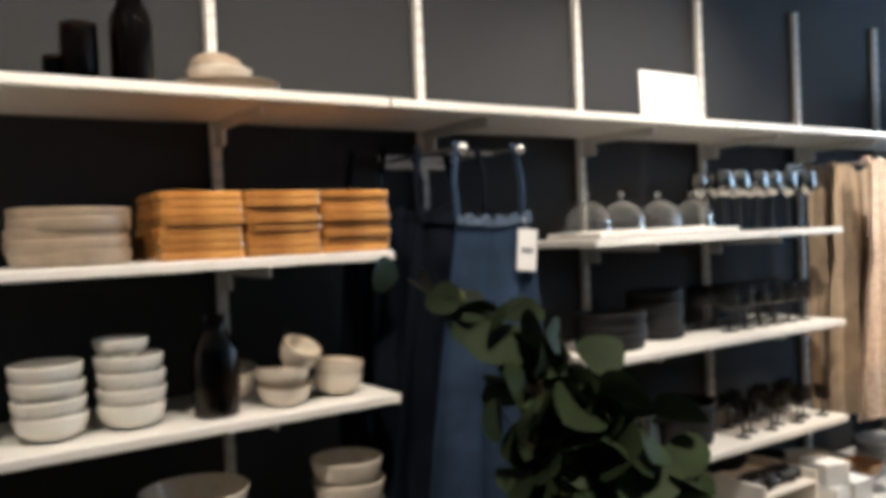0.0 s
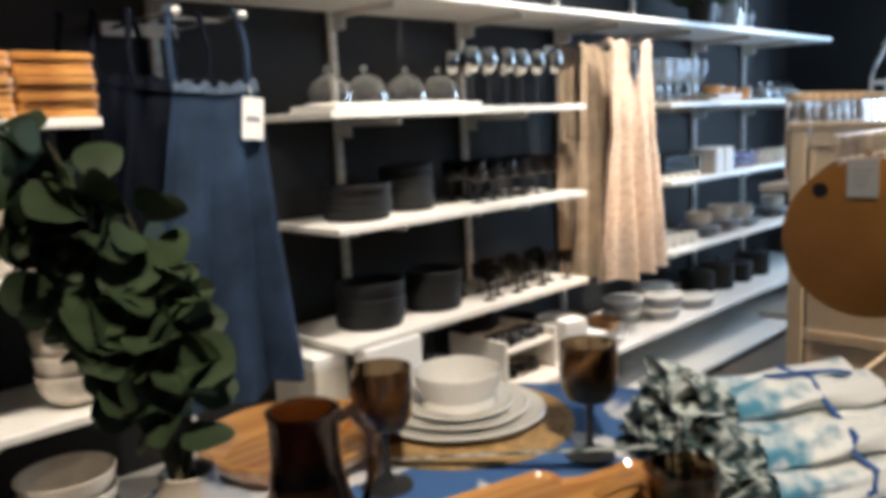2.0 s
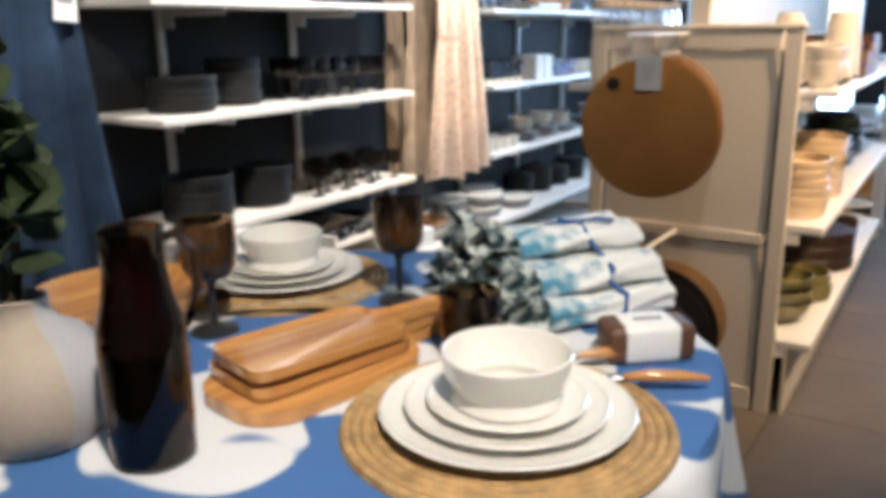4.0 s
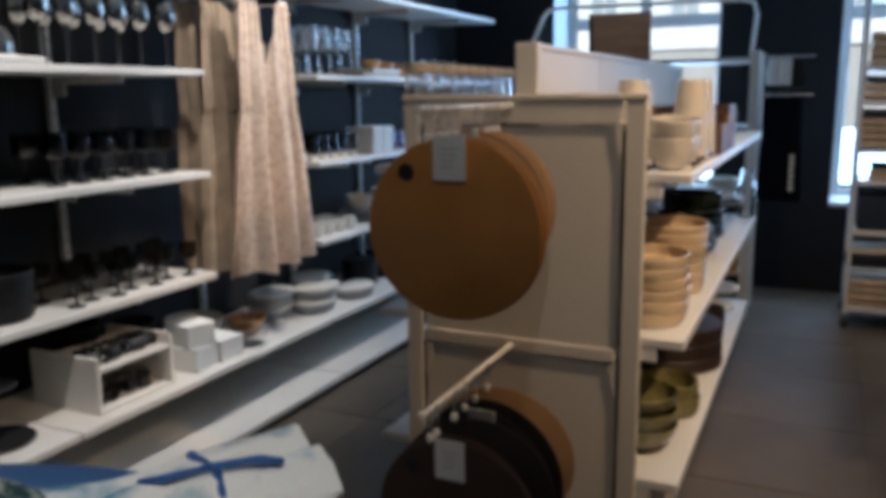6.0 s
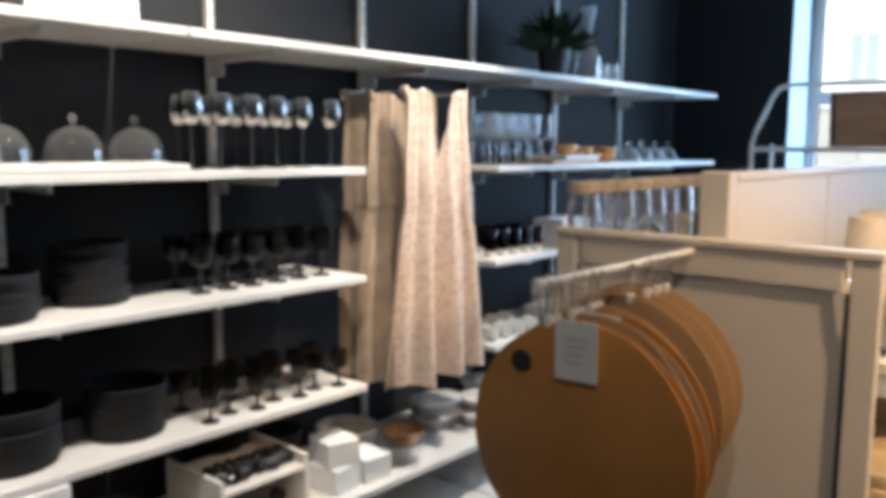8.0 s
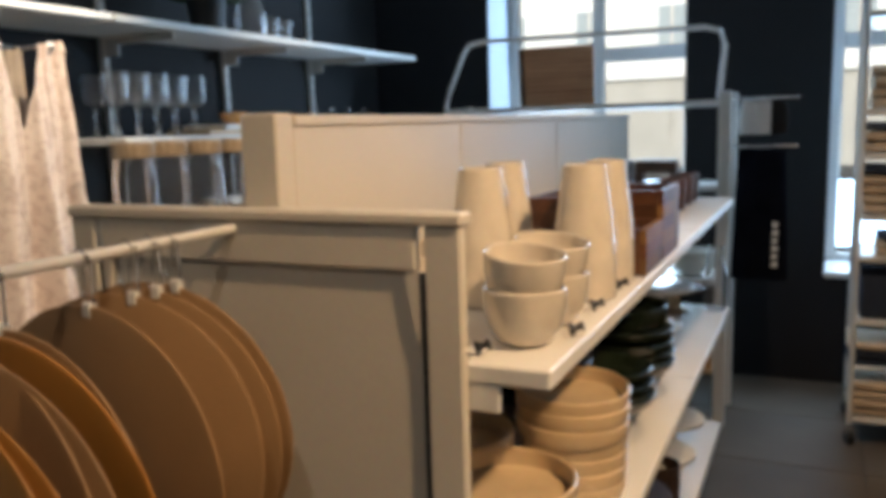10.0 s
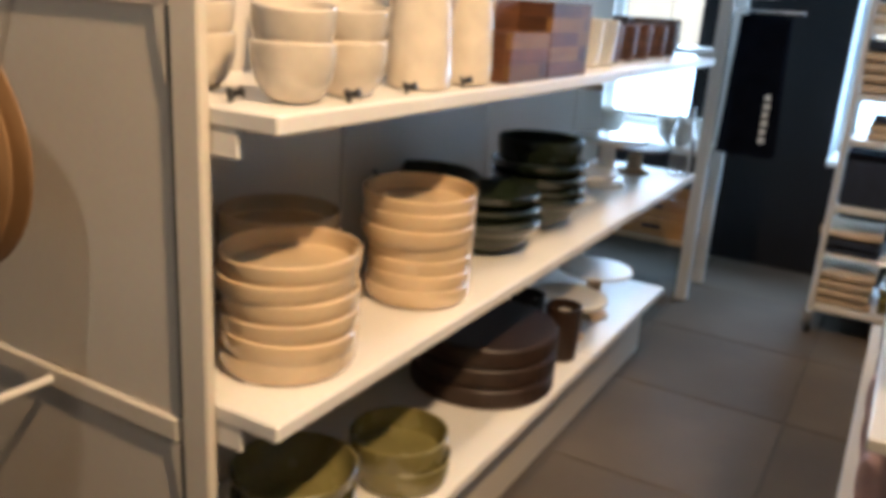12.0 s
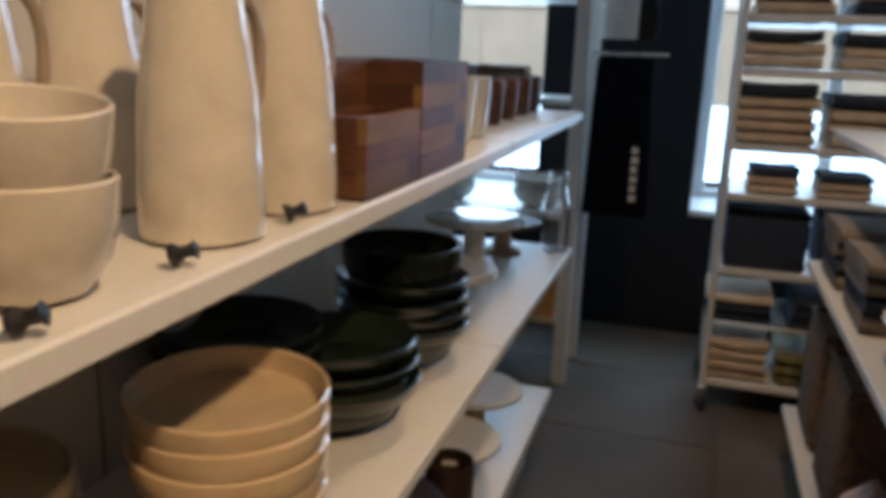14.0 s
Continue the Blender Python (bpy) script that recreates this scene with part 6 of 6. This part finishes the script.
def side_unit():
    u = thing("side_shelf_unit", at(0, 0, 0), "white shop shelf unit across the aisle", "shelf unit")
    x0, x1, yf, yb = 2.15, 4.08, -2.47, -3.0
    for x in (x0, 2.78, 3.43, x1):
        part("post", box(x - 0.02, yb - 0.06, 0, x + 0.02, yb, 1.42, 0.003), M_WHITE, u)
    part("back_panel", box(x0, yb - 0.04, 0.05, x1, yb - 0.02, 1.38), M_CREAM, u)
    for z, f in ((1.05, yf), (0.665, yf + 0.02), (0.20, yf + 0.03)):
        part("shelf_board", box(x0, yb, z - 0.022, x1, f, z, 0.003), M_WHITE, u)
    part("kick_plate", box(x0, yb, 0, x1, yf - 0.05, 0.176), M_CREAM, u)
    for x in (3.88, 3.50):
        b = thing("woven_basket", at(x, -2.66, 0.201), "brown woven storage basket on a low shelf", "basket", "woven baskets")
        part("body", box(-0.15, -0.19, 0, 0.15, 0.19, 0.33, 0.03, seg=3), M_BASKET, b, smooth=True)
        part("rim", tube([(-0.14, -0.18, 0.332), (0.14, -0.18, 0.332), (0.14, 0.18, 0.332), (-0.14, 0.18, 0.332), (-0.14, -0.18, 0.332)], 0.012, 8), M_BASKET, b, smooth=True)
    for i, x in enumerate((3.50, 3.86)):
        folded("folded_throw", x, -2.62, 0.666, 4, 0.30, 0.27, 0.040, [M_THROW, M_TOWELD, M_THROW, M_THROW], "folded grey-brown throw in a pile on a shelf", "folded throws", 40 + i)
    for x in (3.20, 2.93):
        c = thing("cake_stand", at(x, -2.60, 0.666), "white footed cake stand on a shelf", "cake stand", "side cake stands")
        part("foot", lathe([(0, 0), (0.06, 0), (0.03, 0.02), (0.025, 0.07), (0.05, 0.084), (0, 0.085)], 28), M_WHITEC, c, smooth=True)
        part("plate", lathe([(0, 0.085), (0.12, 0.085), (0.125, 0.09), (0.122, 0.097), (0, 0.094)], 40), M_WHITEC, c, smooth=True)
    for i, x in enumerate((3.24, 3.14, 3.03, 2.90, 2.78)):
        # a soft wrapped bundle, pinched at its top
        def f(u, v, i=i):
            a = 2 * math.pi * u
            w = (0.052 + 0.012 * math.sin(3.1 * v)) * (1 - 0.75 * max(0, v - 0.72) / 0.28) * (1 + 0.05 * math.sin(3 * a + i) * v)
            return (w * math.cos(a), 1.25 * w * math.sin(a), (0.19 + 0.02 * (i % 2)) * v + 0.012 * v * math.sin(3 * a + i))
        b = thing("wrapped_bundle", at(x, -2.535 - 0.01 * (i % 2), 0.2005, 13 * i), "pink and white paper-wrapped bundle on a low shelf", "bundle", "wrapped bundles")
        part("wrap", sheet(f, 36, 14, 0.0015), M_WRAP, b, smooth=True)


far_rack()
trolley()
side_unit()


# ---- floor tiles ----
def floor():
    f = tagged(part("floor", box(X0 - 0.2, Y0 - 0.2, -0.30, END_X + 0.45, WALL_Y + 0.2, -0.008), M_JOINT), "grey square floor tiles with dark joints", "floor", kind="structure")
    s, gap = 0.59, 0.003
    bm = box(gap, gap, -0.008, s - gap, s - gap, 0.0, 0.0)
    me = bpy.data.meshes.new("tile")
    bmesh.ops.bevel(bm, geom=[e for e in bm.edges if e.verts[0].co.z > -0.001 and e.verts[1].co.z > -0.001], offset=0.002, segments=1, affect="EDGES")
    bmesh.ops.recalc_face_normals(bm, faces=bm.faces[:])
    bm.to_mesh(me)
    bm.free()
    me.materials.append(M_TILE)
    ox, oy = 3.515 - 12 * s, -2.26 - 4 * s
    for i in range(15):
        for j in range(9):
            x, y = ox + i * s, oy + j * s
            if x < X0 - 0.1 or x + s > END_X + 0.35 or y < Y0 - 0.15 or y + s > WALL_Y + 0.15:
                continue
            t = new("tile", me)
            t.location = (x, y, 0)
            t.parent = f


floor()
